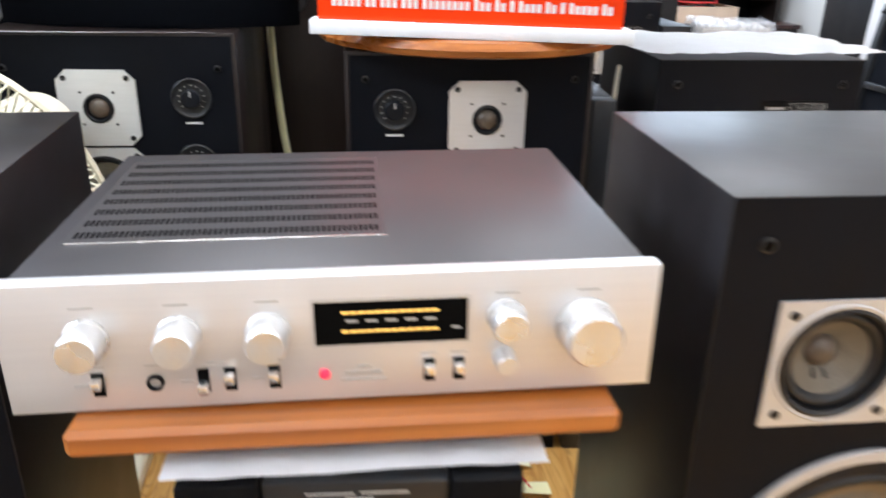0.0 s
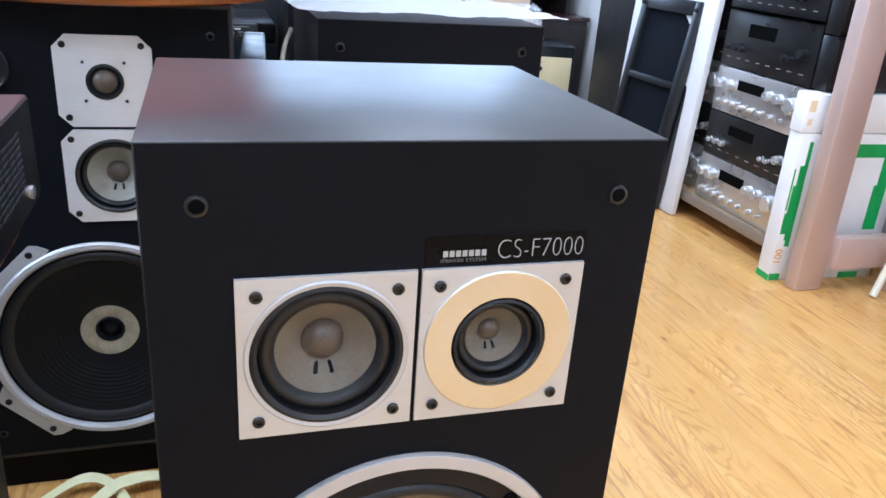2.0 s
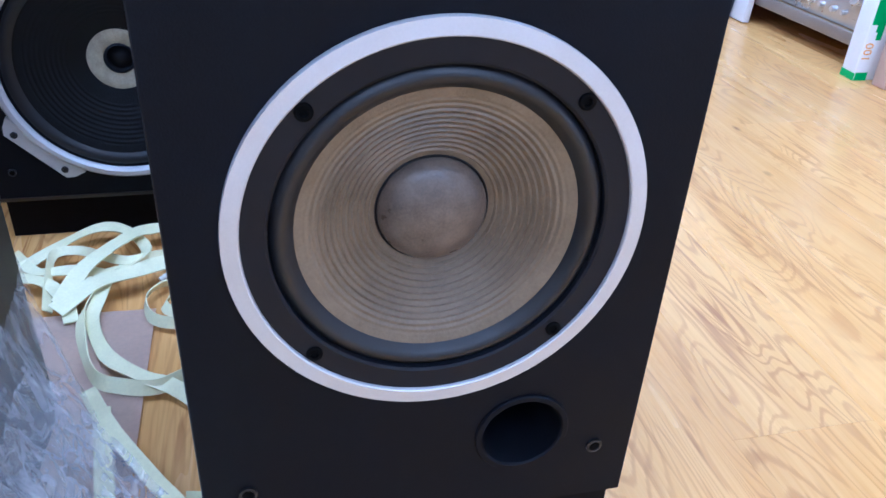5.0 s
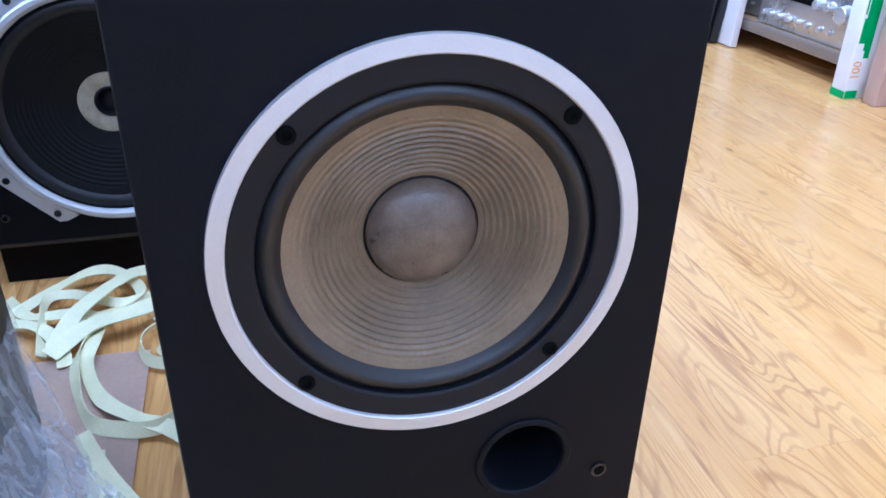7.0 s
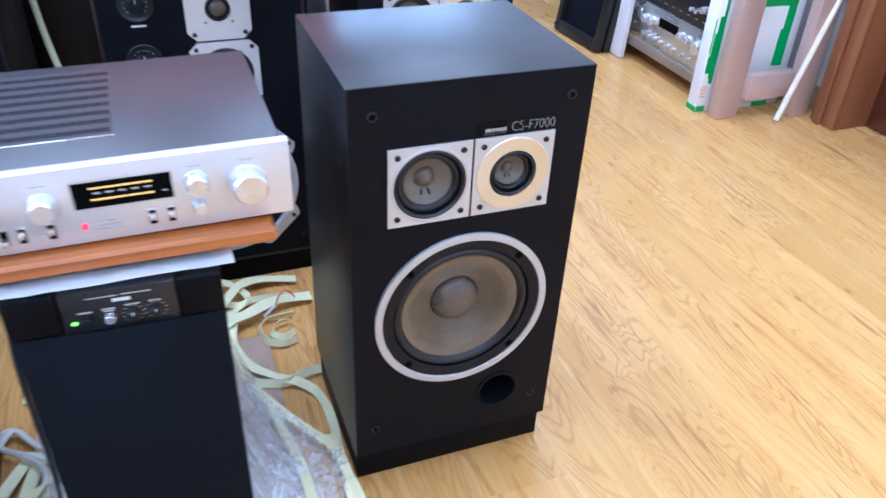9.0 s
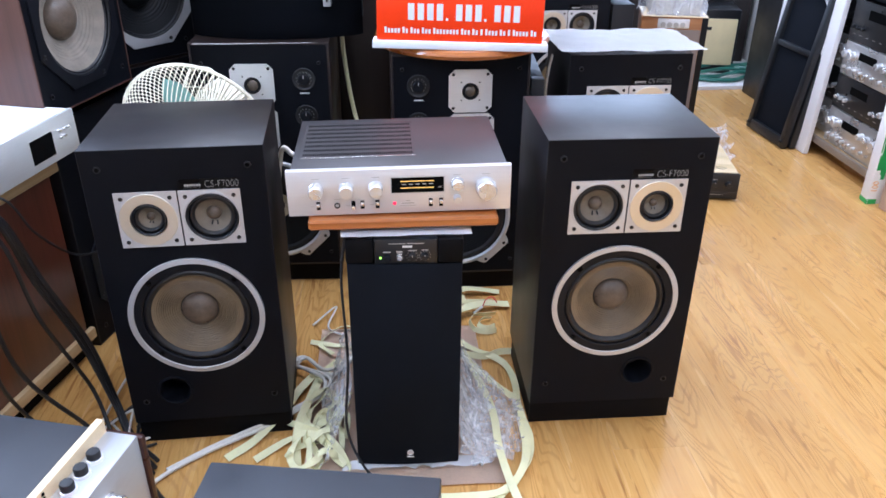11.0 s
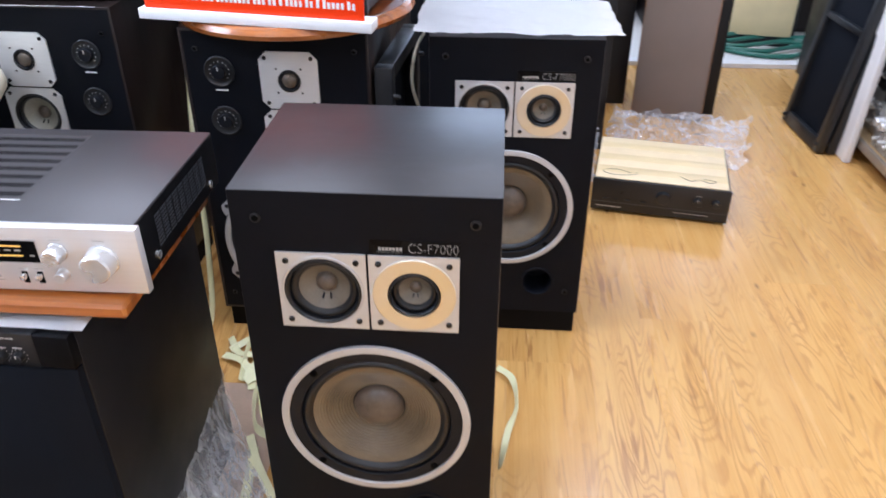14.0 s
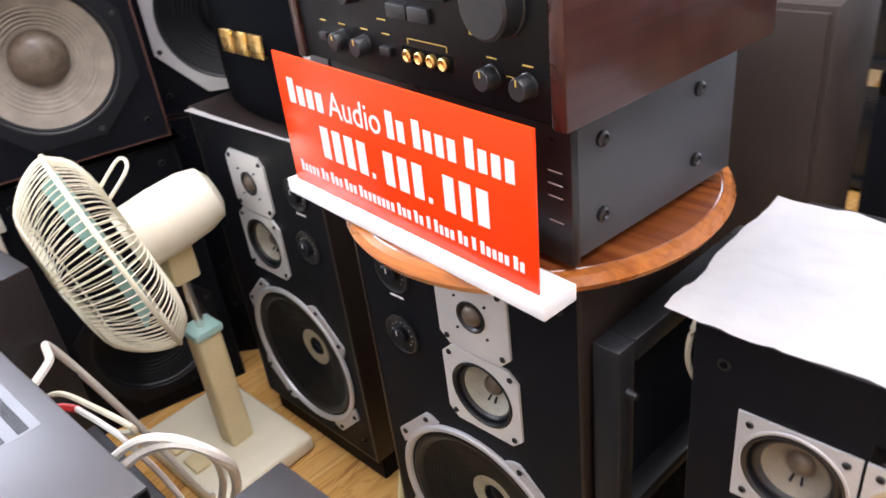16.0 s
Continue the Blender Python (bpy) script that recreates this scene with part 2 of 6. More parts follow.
def spun():
    """Lathe-turned metal: brushed round the knob's axis."""
    m = mat("spun aluminium", (0.72, 0.73, 0.74), 0.30, 0.75, 0.05, 20, 300, 0.0)
    t = m.node_tree
    p, g = t.nodes["Principled BSDF"], t.nodes.new("ShaderNodeTangent")
    g.direction_type, g.axis = "RADIAL", "Y"
    p.inputs["Anisotropic"].default_value = 0.85
    t.links.new(g.outputs[0], p.inputs["Tangent"])
    return m


SPUN = spun()
BRASS = mat("brass", (0.75, 0.50, 0.18), 0.28, 1.0, 0.1, 30, 200, 0.05)
BLACKMETAL = mat("black lacquered metal", (0.012, 0.012, 0.013), 0.33, 0.1, 0.2, 9, 700, 0.1)
FACEBLACK = mat("black anodised face", (0.0050, 0.0052, 0.0060), 0.36, 0.05, 0.15, 9, 500, 0.06, spec=0.2)
GREYMETAL = mat("grey painted steel", (0.050, 0.054, 0.063), 0.45, 0.1, 0.15, 7, 700, 0.15)
BLACKCLOTH = mat("black grille cloth", (0.0070, 0.0085, 0.0122), 0.9, 0, 0.25, 8, 1400, 0.3, spec=0.09)
BLACKPLASTIC = mat("black plastic", (0.010, 0.011, 0.013), 0.38, 0, 0.2, 12, 500, 0.1)
TAUPE = mat("taupe grille cloth", (0.215, 0.165, 0.135), 0.85, 0, 0.1, 6, 900, 0.4)
ORANGEWOOD = wood("orange veneer", (0.26, 0.10, 0.03), (0.36, 0.15, 0.05), (0.44, 0.2, 0.07), 0.35, 0)
CREAM = mat("cream plastic", (0.78, 0.66, 0.38), 0.42, 0, 0.1, 8, 240, 0.08)
FANWHITE = mat("aged white plastic", (0.80, 0.75, 0.60), 0.38, 0, 0.07, 8, 240, 0.06)
FANWIRE = mat("yellowed cage wire", (0.80, 0.745, 0.57), 0.40, 0, 0.08, 8, 240, 0.03)
RACKFACE = mat("worn aluminium face", (0.60, 0.59, 0.58), 0.30, 0.75, 0.10, 9, 260, 0.08, stretch=(0.02, 1, 1))
FANBLADE = mat("teal blade", (0.42, 0.66, 0.60), 0.3, 0, 0.08, 9, 200, 0)
STRAP = mat("pale yellow strap", (0.80, 0.77, 0.46), 0.5, 0, 0.12, 20, 300, 0.2)
CABLEBLACK = mat("black cable", (0.014, 0.014, 0.015), 0.45)
CABLEWHITE = mat("white cable", (0.72, 0.69, 0.62), 0.45)
CABLERED = mat("red sleeve", (0.55, 0.03, 0.03), 0.4)
GREENHOSE = mat("green hose", (0.03, 0.16, 0.12), 0.35)
CARDBOARD = mat("cardboard", (0.72, 0.55, 0.41), 0.8, 0, 0.12, 9, 160, 0.2)
PALECARD = mat("pale cardboard", (0.78, 0.63, 0.40), 0.55, 0, 0.1, 9, 160, 0.15)
TAPE = mat("brown tape", (0.72, 0.57, 0.32), 0.42, 0, 0.08, 9, 160, 0.05)
CARTON = mat("white carton", (0.86, 0.86, 0.86), 0.55, 0, 0.05, 9, 160, 0.08)
GREENINK = mat("green print", (0.03, 0.36, 0.08), 0.5, 0, 0.25, 30, 200, 0)
ORANGEINK = mat("orange print", (0.80, 0.42, 0.10), 0.5, 0, 0.1, 30, 200, 0)
POST = mat("rack post", (0.60, 0.46, 0.41), 0.40, 0.35, 0.06, 6, 300, 0.05)
RAIL = mat("dull beige steel", (0.30, 0.25, 0.20), 0.45, 0.3, 0.12, 6, 300, 0.05)
WHITEBOARD = mat("white laminate", (0.80, 0.80, 0.81), 0.35, 0, 0.03, 6, 200, 0.03)
SHELFWOOD = wood("light shelf wood", (0.42, 0.28, 0.13), (0.55, 0.38, 0.19), (0.64, 0.47, 0.26), 0.4, 1)
WALLPAINT = mat("wall paint", (0.78, 0.77, 0.74), 0.8, 0, 0.03, 3, 120, 0.1)
# For unseen wall parts, darkened so the cabinet and amplifier tops reflect less.
DARKWALL = mat("dark unseen wall", (0.13, 0.11, 0.10), 0.7, 0, 0.05, 3, 120, 0.1)
CEILPAINT = mat("ceiling paint", (0.82, 0.82, 0.80), 0.85, 0, 0.02, 3, 120, 0.1)
GOLDLIGHT = glow("amber display", (1.0, 0.60, 0.14), 0.62)
REDLIGHT = glow("red lamp", (1.0, 0.03, 0.08), 1.1)
GREENLIGHT = glow("green lamp", (0.35, 1.0, 0.08), 2.5)
HAZE = film_sheet("thin clear film", 0.06)
WRAP = film_sheet("clear plastic wrap", 0.25, (0.91, 0.915, 0.93))
BAG = film_sheet("clear bag", 0.22)
GLASSY = film_sheet("stretch film", 0.16)
PLANK = plank_material()


# ---- builders ----
def part(name, bm, material, parent=None, label="", smooth=True):
    bmesh.ops.recalc_face_normals(bm, faces=bm.faces[:])
    me = bpy.data.meshes.new(name)
    bm.to_mesh(me)
    bm.free()
    me.materials.append(material)
    if smooth:
        me.polygons.foreach_set("use_smooth", [True] * len(me.polygons))
        me.set_sharp_from_angle(angle=radians(32))
    ob = new(name, me)
    ob.parent = parent
    if label:
        ob["label"] = label
    return ob


def thing(name, m, label, category, group="", kind=""):
    ob = new(name)
    ob.matrix_world = m
    ob.empty_display_size = 0.05
    return tagged(ob, label, category, group, kind)


def box(x0, x1, y0, y1, z0, z1, bevel=0.0, seg=2, bm=None):
    b = bmesh.new()
    bmesh.ops.create_cube(b, size=1)
    for v in b.verts:
        v.co = (x0 + (v.co.x + 0.5) * (x1 - x0), y0 + (v.co.y + 0.5) * (y1 - y0), z0 + (v.co.z + 0.5) * (z1 - z0))
    if bevel:
        bmesh.ops.bevel(b, geom=b.edges[:], offset=bevel, segments=seg, affect="EDGES", profile=0.5)
    return merged(bm, b)


def merged(bm, b):
    """Adds the bmesh b to bm, or hands b back where there is no bm."""
    if bm is None:
        return b
    me = bpy.data.meshes.new("scratch")
    b.to_mesh(me)
    b.free()
    bm.from_mesh(me)
    bpy.data.meshes.remove(me)
    return bm


def lathe(profile, cx=0.0, cz=0.0, n=48, y0=0.0, bm=None, sides=0, turn=0.0):
    """Turns (radius, height) points round an axis along -y at (cx, cz)."""
    bm = bm or bmesh.new()
    rings = []
    for r, d in profile:
        if r <= 1e-6:
            rings.append([bm.verts.new((cx, y0 - d, cz))])
        else:
            rings.append([bm.verts.new((cx + r * math.cos(2 * math.pi * k / n + turn), y0 - d, cz + r * math.sin(2 * math.pi * k / n + turn))) for k in range(n)])
    for a, b in zip(rings, rings[1:]):
        for k in range(n):
            q = (k + 1) % n
            if len(a) == 1 and len(b) > 1:
                bm.faces.new((a[0], b[k], b[q]))
            elif len(b) == 1 and len(a) > 1:
                bm.faces.new((a[k], a[q], b[0]))
            elif len(a) > 1:
                bm.faces.new((a[k], a[q], b[q], b[k]))
    return bm


def outline_plate(points, holes, y0, y1, bevel=0.0):
    """A plate of the outline points (x, z) with round holes (x, z, r), from y0 (front) to y1 (back)."""
    bm = bmesh.new()
    edges = []

    def loop(pts):
        vs = [bm.verts.new((x, y0, z)) for x, z in pts]
        edges.extend(bm.edges.new((vs[k], vs[(k + 1) % len(vs)])) for k in range(len(vs)))

    loop(points)
    for x, z, r in holes:
        n = 40 if r > 0.03 else 20
        loop([(x + r * math.cos(2 * math.pi * k / n), z + r * math.sin(2 * math.pi * k / n)) for k in range(n)])
    bmesh.ops.triangle_fill(bm, use_beauty=True, use_dissolve=False, edges=edges)
    got = bmesh.ops.extrude_face_region(bm, geom=bm.faces[:])
    bmesh.ops.translate(bm, vec=(0, y1 - y0, 0), verts=[v for v in got["geom"] if isinstance(v, bmesh.types.BMVert)])
    return bm


def rect(x0, x1, z0, z1, cut=0.0):
    if not cut:
        return [(x0, z0), (x1, z0), (x1, z1), (x0, z1)]
    return [(x0 + cut, z0), (x1 - cut, z0), (x1, z0 + cut), (x1, z1 - cut), (x1 - cut, z1), (x0 + cut, z1), (x0, z1 - cut), (x0, z0 + cut)]


def shell(w, d, z0, z1, rim=0.006, deep=0.2, bevel=0.002):
    """An open-fronted cabinet: front at y = 0, its middle at x = 0."""
    bm = bmesh.new()
    bmesh.ops.create_cube(bm, size=1)
    for v in bm.verts:
        v.co = (v.co.x * w, (v.co.y + 0.5) * d, z0 + (v.co.z + 0.5) * (z1 - z0))
    bmesh.ops.bevel(bm, geom=bm.edges[:], offset=bevel, segments=2, affect="EDGES", profile=0.5)
    bm.faces.ensure_lookup_table()
    front = max((f for f in bm.faces if f.normal.y < -0.9), key=lambda f: f.calc_area())
    bmesh.ops.inset_region(bm, faces=[front], thickness=rim)
    got = bmesh.ops.extrude_face_region(bm, geom=[front])
    bmesh.ops.translate(bm, vec=(0, deep, 0), verts=[v for v in got["geom"] if isinstance(v, bmesh.types.BMVert)])
    bmesh.ops.delete(bm, geom=[front], context="FACES_ONLY")
    return bm


def screw(parent, x, z, y=0.0, r=0.005, material=None):
    bm = lathe([(r, 0), (r, 0.0016), (r * 0.8, 0.0024), (r * 0.5, 0.0024), (r * 0.42, 0.0004), (0, 0.0004)], x, z, 14, y)
    return part("screw", bm, material or BLACKMETAL, parent)


def peg_hole(parent, x, z, r=0.0075):
    bm = lathe([(r, 0.0), (r, 0.0022), (r * 0.72, 0.0028), (r * 0.5, 0.001), (r * 0.45, -0.012), (0, -0.012)], x, z, 20)
    ob = part("grille_socket", bm, BLACKMETAL, parent)
    # Raised black disc: the socket's inner shade as colour.
    part("socket_shade", lathe([(r * 0.62, 0.0022), (r * 0.60, 0.0030), (0, 0.0030)], x, z, 16), HOLE, ob)
    return ob


def letters(text, size, parent, m, material, extrude=0.0004, align="RIGHT", name="lettering", label="", thin=0.0):
    cu = bpy.data.curves.new("text", "FONT")
    cu.body, cu.size, cu.extrude, cu.align_x = text, size, extrude, align
    cu.offset = -thin
    ob = bpy.data.objects.new("text", cu)
    scene.collection.objects.link(ob)
    bpy.context.view_layer.update()
    me = bpy.data.meshes.new_from_object(ob.evaluated_get(bpy.context.evaluated_depsgraph_get()))
    bpy.data.objects.remove(ob)
    me.materials.clear()
    me.materials.append(material)
    res = new(name, me)
    res.parent = parent
    res.matrix_local = m
    if label:
        res["label"] = label
    return res


def bars(parent, items, y, material, name="lettering", thick=0.0004, label=""):
    """Flat raised bars (x0, x1, z0, z1) on a front face at y, each a part of its own."""
    for x0, x1, z0, z1 in items:
        ob = part(name, box(x0, x1, y - thick, y + 0.0006, z0, z1), material, parent, label, smooth=False)
    return ob


def sample(points, steps=8):
    """Catmull-Rom points through the given ones."""
    ps = [Vector(p) for p in points]
    ps = [2 * ps[0] - ps[1]] + ps + [2 * ps[-1] - ps[-2]]
    out = []
    for a, b, c, d in zip(ps, ps[1:], ps[2:], ps[3:]):
        for k in range(steps):
            u = k / steps
            out.append(0.5 * (2 * b + (c - a) * u + (2 * a - 5 * b + 4 * c - d) * u * u + (3 * b - a - 3 * c + d) * u ** 3))
    out.append(ps[-2])
    return out


def tube(points, r, n=7, steps=8, bm=None, closed=False):
    bm = bm or bmesh.new()
    ps = sample(points, steps) if steps > 1 else [Vector(p) for p in points]
    rings = []
    for k, p in enumerate(ps):
        tan = (ps[min(k + 1, len(ps) - 1)] - ps[max(k - 1, 0)]).normalized()
        side = tan.cross(Vector((0.13, 0.21, 1.0))).normalized()
        up = side.cross(tan)
        rings.append([bm.verts.new(p + r * (math.cos(2 * math.pi * q / n) * side + math.sin(2 * math.pi * q / n) * up)) for q in range(n)])
    for a, b in zip(rings, rings[1:]):
        for q in range(n):
            bm.faces.new((a[q], a[(q + 1) % n], b[(q + 1) % n], b[q]))
    bm.faces.new(rings[0]), bm.faces.new(rings[-1][::-1])
    return bm


def ribbon(points, width, thick=0.0015, tilt=0.0, wave=0.5, steps=8):
    """A flat band along a path, which twists a little on its way."""
    bm = bmesh.new()
    ps = sample(points, steps)
    rings = []
    for k, p in enumerate(ps):
        tan = (ps[min(k + 1, len(ps) - 1)] - ps[max(k - 1, 0)]).normalized()
        flat = Vector((-tan.y, tan.x, 0)).normalized()
        a = tilt + wave * math.sin(k * 0.31 + tilt * 5)
        side = (math.cos(a) * flat + math.sin(a) * tan.cross(flat)).normalized()
        out = side.cross(tan).normalized()
        low = max(0.0, thick - (p.z - abs(side.z) * width / 2))
        c = p + Vector((0, 0, low))
        rings.append([bm.verts.new(c + sx * side * width / 2 + so * out * thick / 2) for sx, so in ((-1, -1), (1, -1), (1, 1), (-1, 1))])
    for a, b in zip(rings, rings[1:]):
        for q in range(4):
            bm.faces.new((a[q], a[(q + 1) % 4], b[(q + 1) % 4], b[q]))
    bm.faces.new(rings[0]), bm.faces.new(rings[-1][::-1])
    return bm


def sheet(corners, nu, nv, rumple, scale=14.0, thick=0.0, seed=0.0, floor=None, pleat=0.0):
    """A rumpled sheet between four corners (in order round it), with pleats from its first edge outward."""
    bm = bmesh.new()
    a, b, c, d = (Vector(p) for p in corners)
    grid = []
    for i in range(nu + 1):
        row = []
        for j in range(nv + 1):
            u, v = i / nu, j / nv
            p = (a * (1 - u) + b * u) * (1 - v) + (d * (1 - u) + c * u) * v
            q = p * scale + Vector((seed, seed * 1.7, seed * 0.6))
            off = noise.noise_vector(q) * rumple + noise.noise_vector(q * 2.7) * rumple * 0.45
            if pleat:
                w = noise.noise(Vector((u * 16 + 0.5 * v + seed, v * 0.9, seed))) + 0.5 * noise.noise(Vector((u * 41 + seed, v * 1.6, 3.0)))
                p = p + (b - a).cross(d - a).normalized() * w * pleat * (0.35 + 0.65 * v)
            p = p + off
            if floor is not None:
                p.z = max(p.z, floor)
            row.append(bm.verts.new(p))
        grid.append(row)
    for i in range(nu):
        for j in range(nv):
            bm.faces.new((grid[i][j], grid[i + 1][j], grid[i + 1][j + 1], grid[i][j + 1]))
    if thick:
        bmesh.ops.solidify(bm, geom=bm.faces[:], thickness=thick)
    return bm


def knob(parent, x, z, r, h, material, y=0.0, name="knob", line=None, label=""):
    bm = lathe([(r * 1.06, 0), (r * 1.06, h * 0.12), (r, h * 0.16), (r * 0.96, h * 0.9), (r * 0.86, h), (0, h)], x, z, 32, y)
    k = part(name, bm, material, parent, label)
    if line:
        b = box(x - r * 0.07, x + r * 0.07, y - h - 0.0006, y - h + 0.001, z + r * 0.3, z + r * 0.85)
        part("pointer", b, line, k, smooth=False)
    return k


# ---- structure ----
def slab(name, x0, x1, y0, y1, z0, z1, material, label, category):
    ob = part(name, box(x0, x1, y0, y1, z0, z1), material, None, label, smooth=False)
    return tagged(ob, label, category, kind="structure")


floor = slab("floor", WEST - 0.1, EAST + 1.0, SOUTH - 0.1, NORTH + 0.1, -0.12, -0.0065, SHELFWOOD, "warm oak laminate floor of long planks", "floor")
slab("ceiling", WEST - 0.1, EAST + 1.0, SOUTH - 0.1, NORTH + 0.1, CEILING, CEILING + 0.1, CEILPAINT, "plain white painted ceiling", "ceiling")
slab("wall_west_1", WEST - 0.1, WEST, SOUTH, -0.10, 0, CEILING, WALLPAINT, "plain off-white painted wall", "wall")
slab("wall_west_2", WEST - 0.1, WEST, 1.70, NORTH, 0, CEILING, WALLPAINT, "plain off-white painted wall", "wall")
slab("wall_west_3", WEST - 0.1, WEST, -0.10, 1.70, 0, 1.48, WALLPAINT, "wall below the high window", "wall")
slab("wall_west_4", WEST - 0.1, WEST, -0.10, 1.70, 2.42, CEILING, WALLPAINT, "wall over the high window", "wall")
slab("wall_south", WEST, EAST + 0.9, SOUTH - 0.1, SOUTH, 0, CEILING, WALLPAINT, "plain off-white painted wall", "wall")
# east wall with a doorway
slab("wall_east_1", EAST, EAST + 0.14, 1.66, NORTH, 0, CEILING, WALLPAINT, "plain off-white painted wall beside the doorway", "wall")
slab("wall_east_2", EAST, EAST + 0.14, SOUTH, 0.66, 0, CEILING, WALLPAINT, "plain off-white painted wall beside the doorway", "wall")
slab("wall_east_3", EAST, EAST + 0.14, 0.66, 1.66, 2.1, CEILING, WALLPAINT, "wall over the doorway", "wall")
slab("wall_east_4", EAST + 0.9, EAST + 1.0, SOUTH, NORTH, 0, CEILING, WALLPAINT, "wall beyond the doorway", "wall")
# north wall round its window
WX0, WX1, WZ0, WZ1 = WINDOW
slab("wall_north_1", WEST, WX0, NORTH, NORTH + 0.1, 0, CEILING, DARKWALL, "unseen wall, coloured dark to lower reflections", "wall")
slab("wall_north_2", WX1, EAST + 0.9, NORTH, NORTH + 0.1, 0, CEILING, WALLPAINT, "plain off-white painted wall", "wall")
slab("wall_north_3", WX0, WX1, NORTH, NORTH + 0.1, 0, WZ0, WALLPAINT, "wall below the window", "wall")
slab("wall_north_4", WX0, WX1, NORTH, NORTH + 0.1, WZ1, CEILING, DARKWALL, "unseen wall over the window, coloured dark to lower reflections", "wall")
win = thing("window_1", pose(0, NORTH, 0), "white framed window that lets in daylight", "window", kind="structure")
for x0, x1, z0, z1 in ((WX0, WX1, WZ0, WZ0 + 0.04), (WX0, WX1, WZ1 - 0.04, WZ1), (WX0, WX0 + 0.04, WZ0 + 0.04, WZ1 - 0.04), (WX1 - 0.04, WX1, WZ0 + 0.04, WZ1 - 0.04), (1.40, 1.44, WZ0 + 0.04, WZ1 - 0.04)):
    part("window_frame", box(x0, x1, 0.0, 0.05, z0, z1, 0.003), WHITEBOARD, win)
win2 = thing("window_2", pose(WEST, 0, 0), "wide high white framed window", "window", kind="structure")
for y0, y1, z0, z1 in ((-0.10, 1.70, 1.48, 1.51), (-0.10, 1.70, 2.39, 2.42), (-0.10, -0.07, 1.51, 2.39), (1.67, 1.70, 1.51, 2.39), (0.785, 0.815, 1.51, 2.39)):
    part("window_frame", box(-0.05, 0.0, y0, y1, z0, z1, 0.003), WHITEBOARD, win2)
for _x, _y in LAMPS:
    lamp = thing("ceiling_light", pose(_x, _y, CEILING), "square white flat ceiling light", "light", "ceiling lights")
    part("frame", outline_plate(rect(-0.52, 0.52, -0.52, 0.52), [], 0, 0.02), WHITEBOARD, lamp).matrix_local = pose(0, 0, -0.036, 90)

# doorway
jamb = thing("door_1", pose(0, 0, 0), "reddish brown wooden door in a wide moulded frame", "door", kind="structure")
part("door_frame", box(EAST - 0.10, EAST + 0.16, 1.545, 1.66, 0, 2.12, 0.006), DOORWOOD, jamb)
part("door_frame", box(EAST - 0.10, EAST + 0.16, 0.66, 0.745, 0, 2.12, 0.006), DOORWOOD, jamb)
part("door_frame", box(EAST - 0.10, EAST + 0.16, 0.745, 1.575, 2.04, 2.12, 0.006), DOORWOOD, jamb)
part("moulding", box(EAST - 0.115, EAST - 0.10, 1.60, 1.635, 0, 2.12, 0.004), DOORWOOD, jamb)
leaf = part("door_leaf", box(EAST + 0.06, EAST + 0.10, 0.745, 1.575, 0.006, 2.04, 0.003), CABWOOD, jamb)
for z0, z1 in ((0.15, 0.9), (1.05, 1.9)):
    part("door_panel", box(EAST + 0.05, EAST + 0.065, 0.86, 1.46, z0, z1, 0.005), CABWOOD, leaf)
base = slab("baseboard", EAST - 0.014, EAST, 1.66, 3.3, 0, 0.08, SHELFWOOD, "light wooden baseboard along the wall", "baseboard")
ledge = slab("trim", 0.9, EAST, 3.50, 3.56, 0, 0.022, WHITEBOARD, "low white threshold strip across the floor", "trim")
slab("floor_2", 0.9, EAST, 3.56, NORTH, -0.006, 0.006, WALLPAINT, "pale grey tiled floor beyond the threshold", "floor")


# ---- three-way loudspeakers ----
def woofer_brown(root, cx, cz):
    w = part("woofer", lathe([(0.1515, 0), (0.1515, 0.0048), (0.1509, 0.0060), (0.1400, 0.0066), (0.1390, 0.0058), (0.1385, 0.003)], cx, cz, 96), RING, root, "woofer with a broad silver trim ring")
    part("flange", lathe([(0.1385, 0.0035), (0.1225, 0.0030), (0.1205, 0.0015), (0.1200, -0.006)], cx, cz, 80), FLANGE, w, "matt black flange")
    roll = [(0.1200 - 0.0170 * u, -0.0035 + 0.0065 * math.sin(math.pi * u) - 0.003 * u) for u in (k / 10 for k in range(11))]
    part("surround", lathe(roll, cx, cz, 80), RUBBER, w, "black rubber roll surround")
    cone = []
    for k in range(127):
        u = k / 126
        r = 0.1032 - (0.1032 - 0.0405) * u
        rib = 0.0011 * math.sin(2 * math.pi * 14 * u) * min(1.0, (u - 0.08) / 0.25) if 0.08 < u < 0.90 else 0.0
        cone.append((r, -0.0065 - 0.030 * u ** 1.15 + rib))
    part("cone", lathe(cone, cx, cz, 72), BROWNCONE, w, "ribbed brown paper cone")
    cap = [(0.0415 * math.cos(a), -0.0350 + 0.0220 * math.sin(a)) for a in (radians(5 * k) for k in range(18))] + [(0, -0.0130)]
    part("cap_ring", lathe([(0.0440, -0.0362), (0.0428, -0.0340), (0.0415, -0.0352)], cx, cz, 56), RUBBER, w)
    part("dust_cap", lathe([(0.0417, -0.0385)] + cap, cx, cz, 56), CAP, w, "smooth grey-brown dust cap")
    # Near-black heads carry the shade of recessed sockets.
    for sx, sz in ((-1, 1), (1, 1), (1, -1), (-1, -1)):
        screw(w, cx + sx * 0.0930, cz + sz * 0.0935, -0.003, 0.0062, HOLE)
    return w


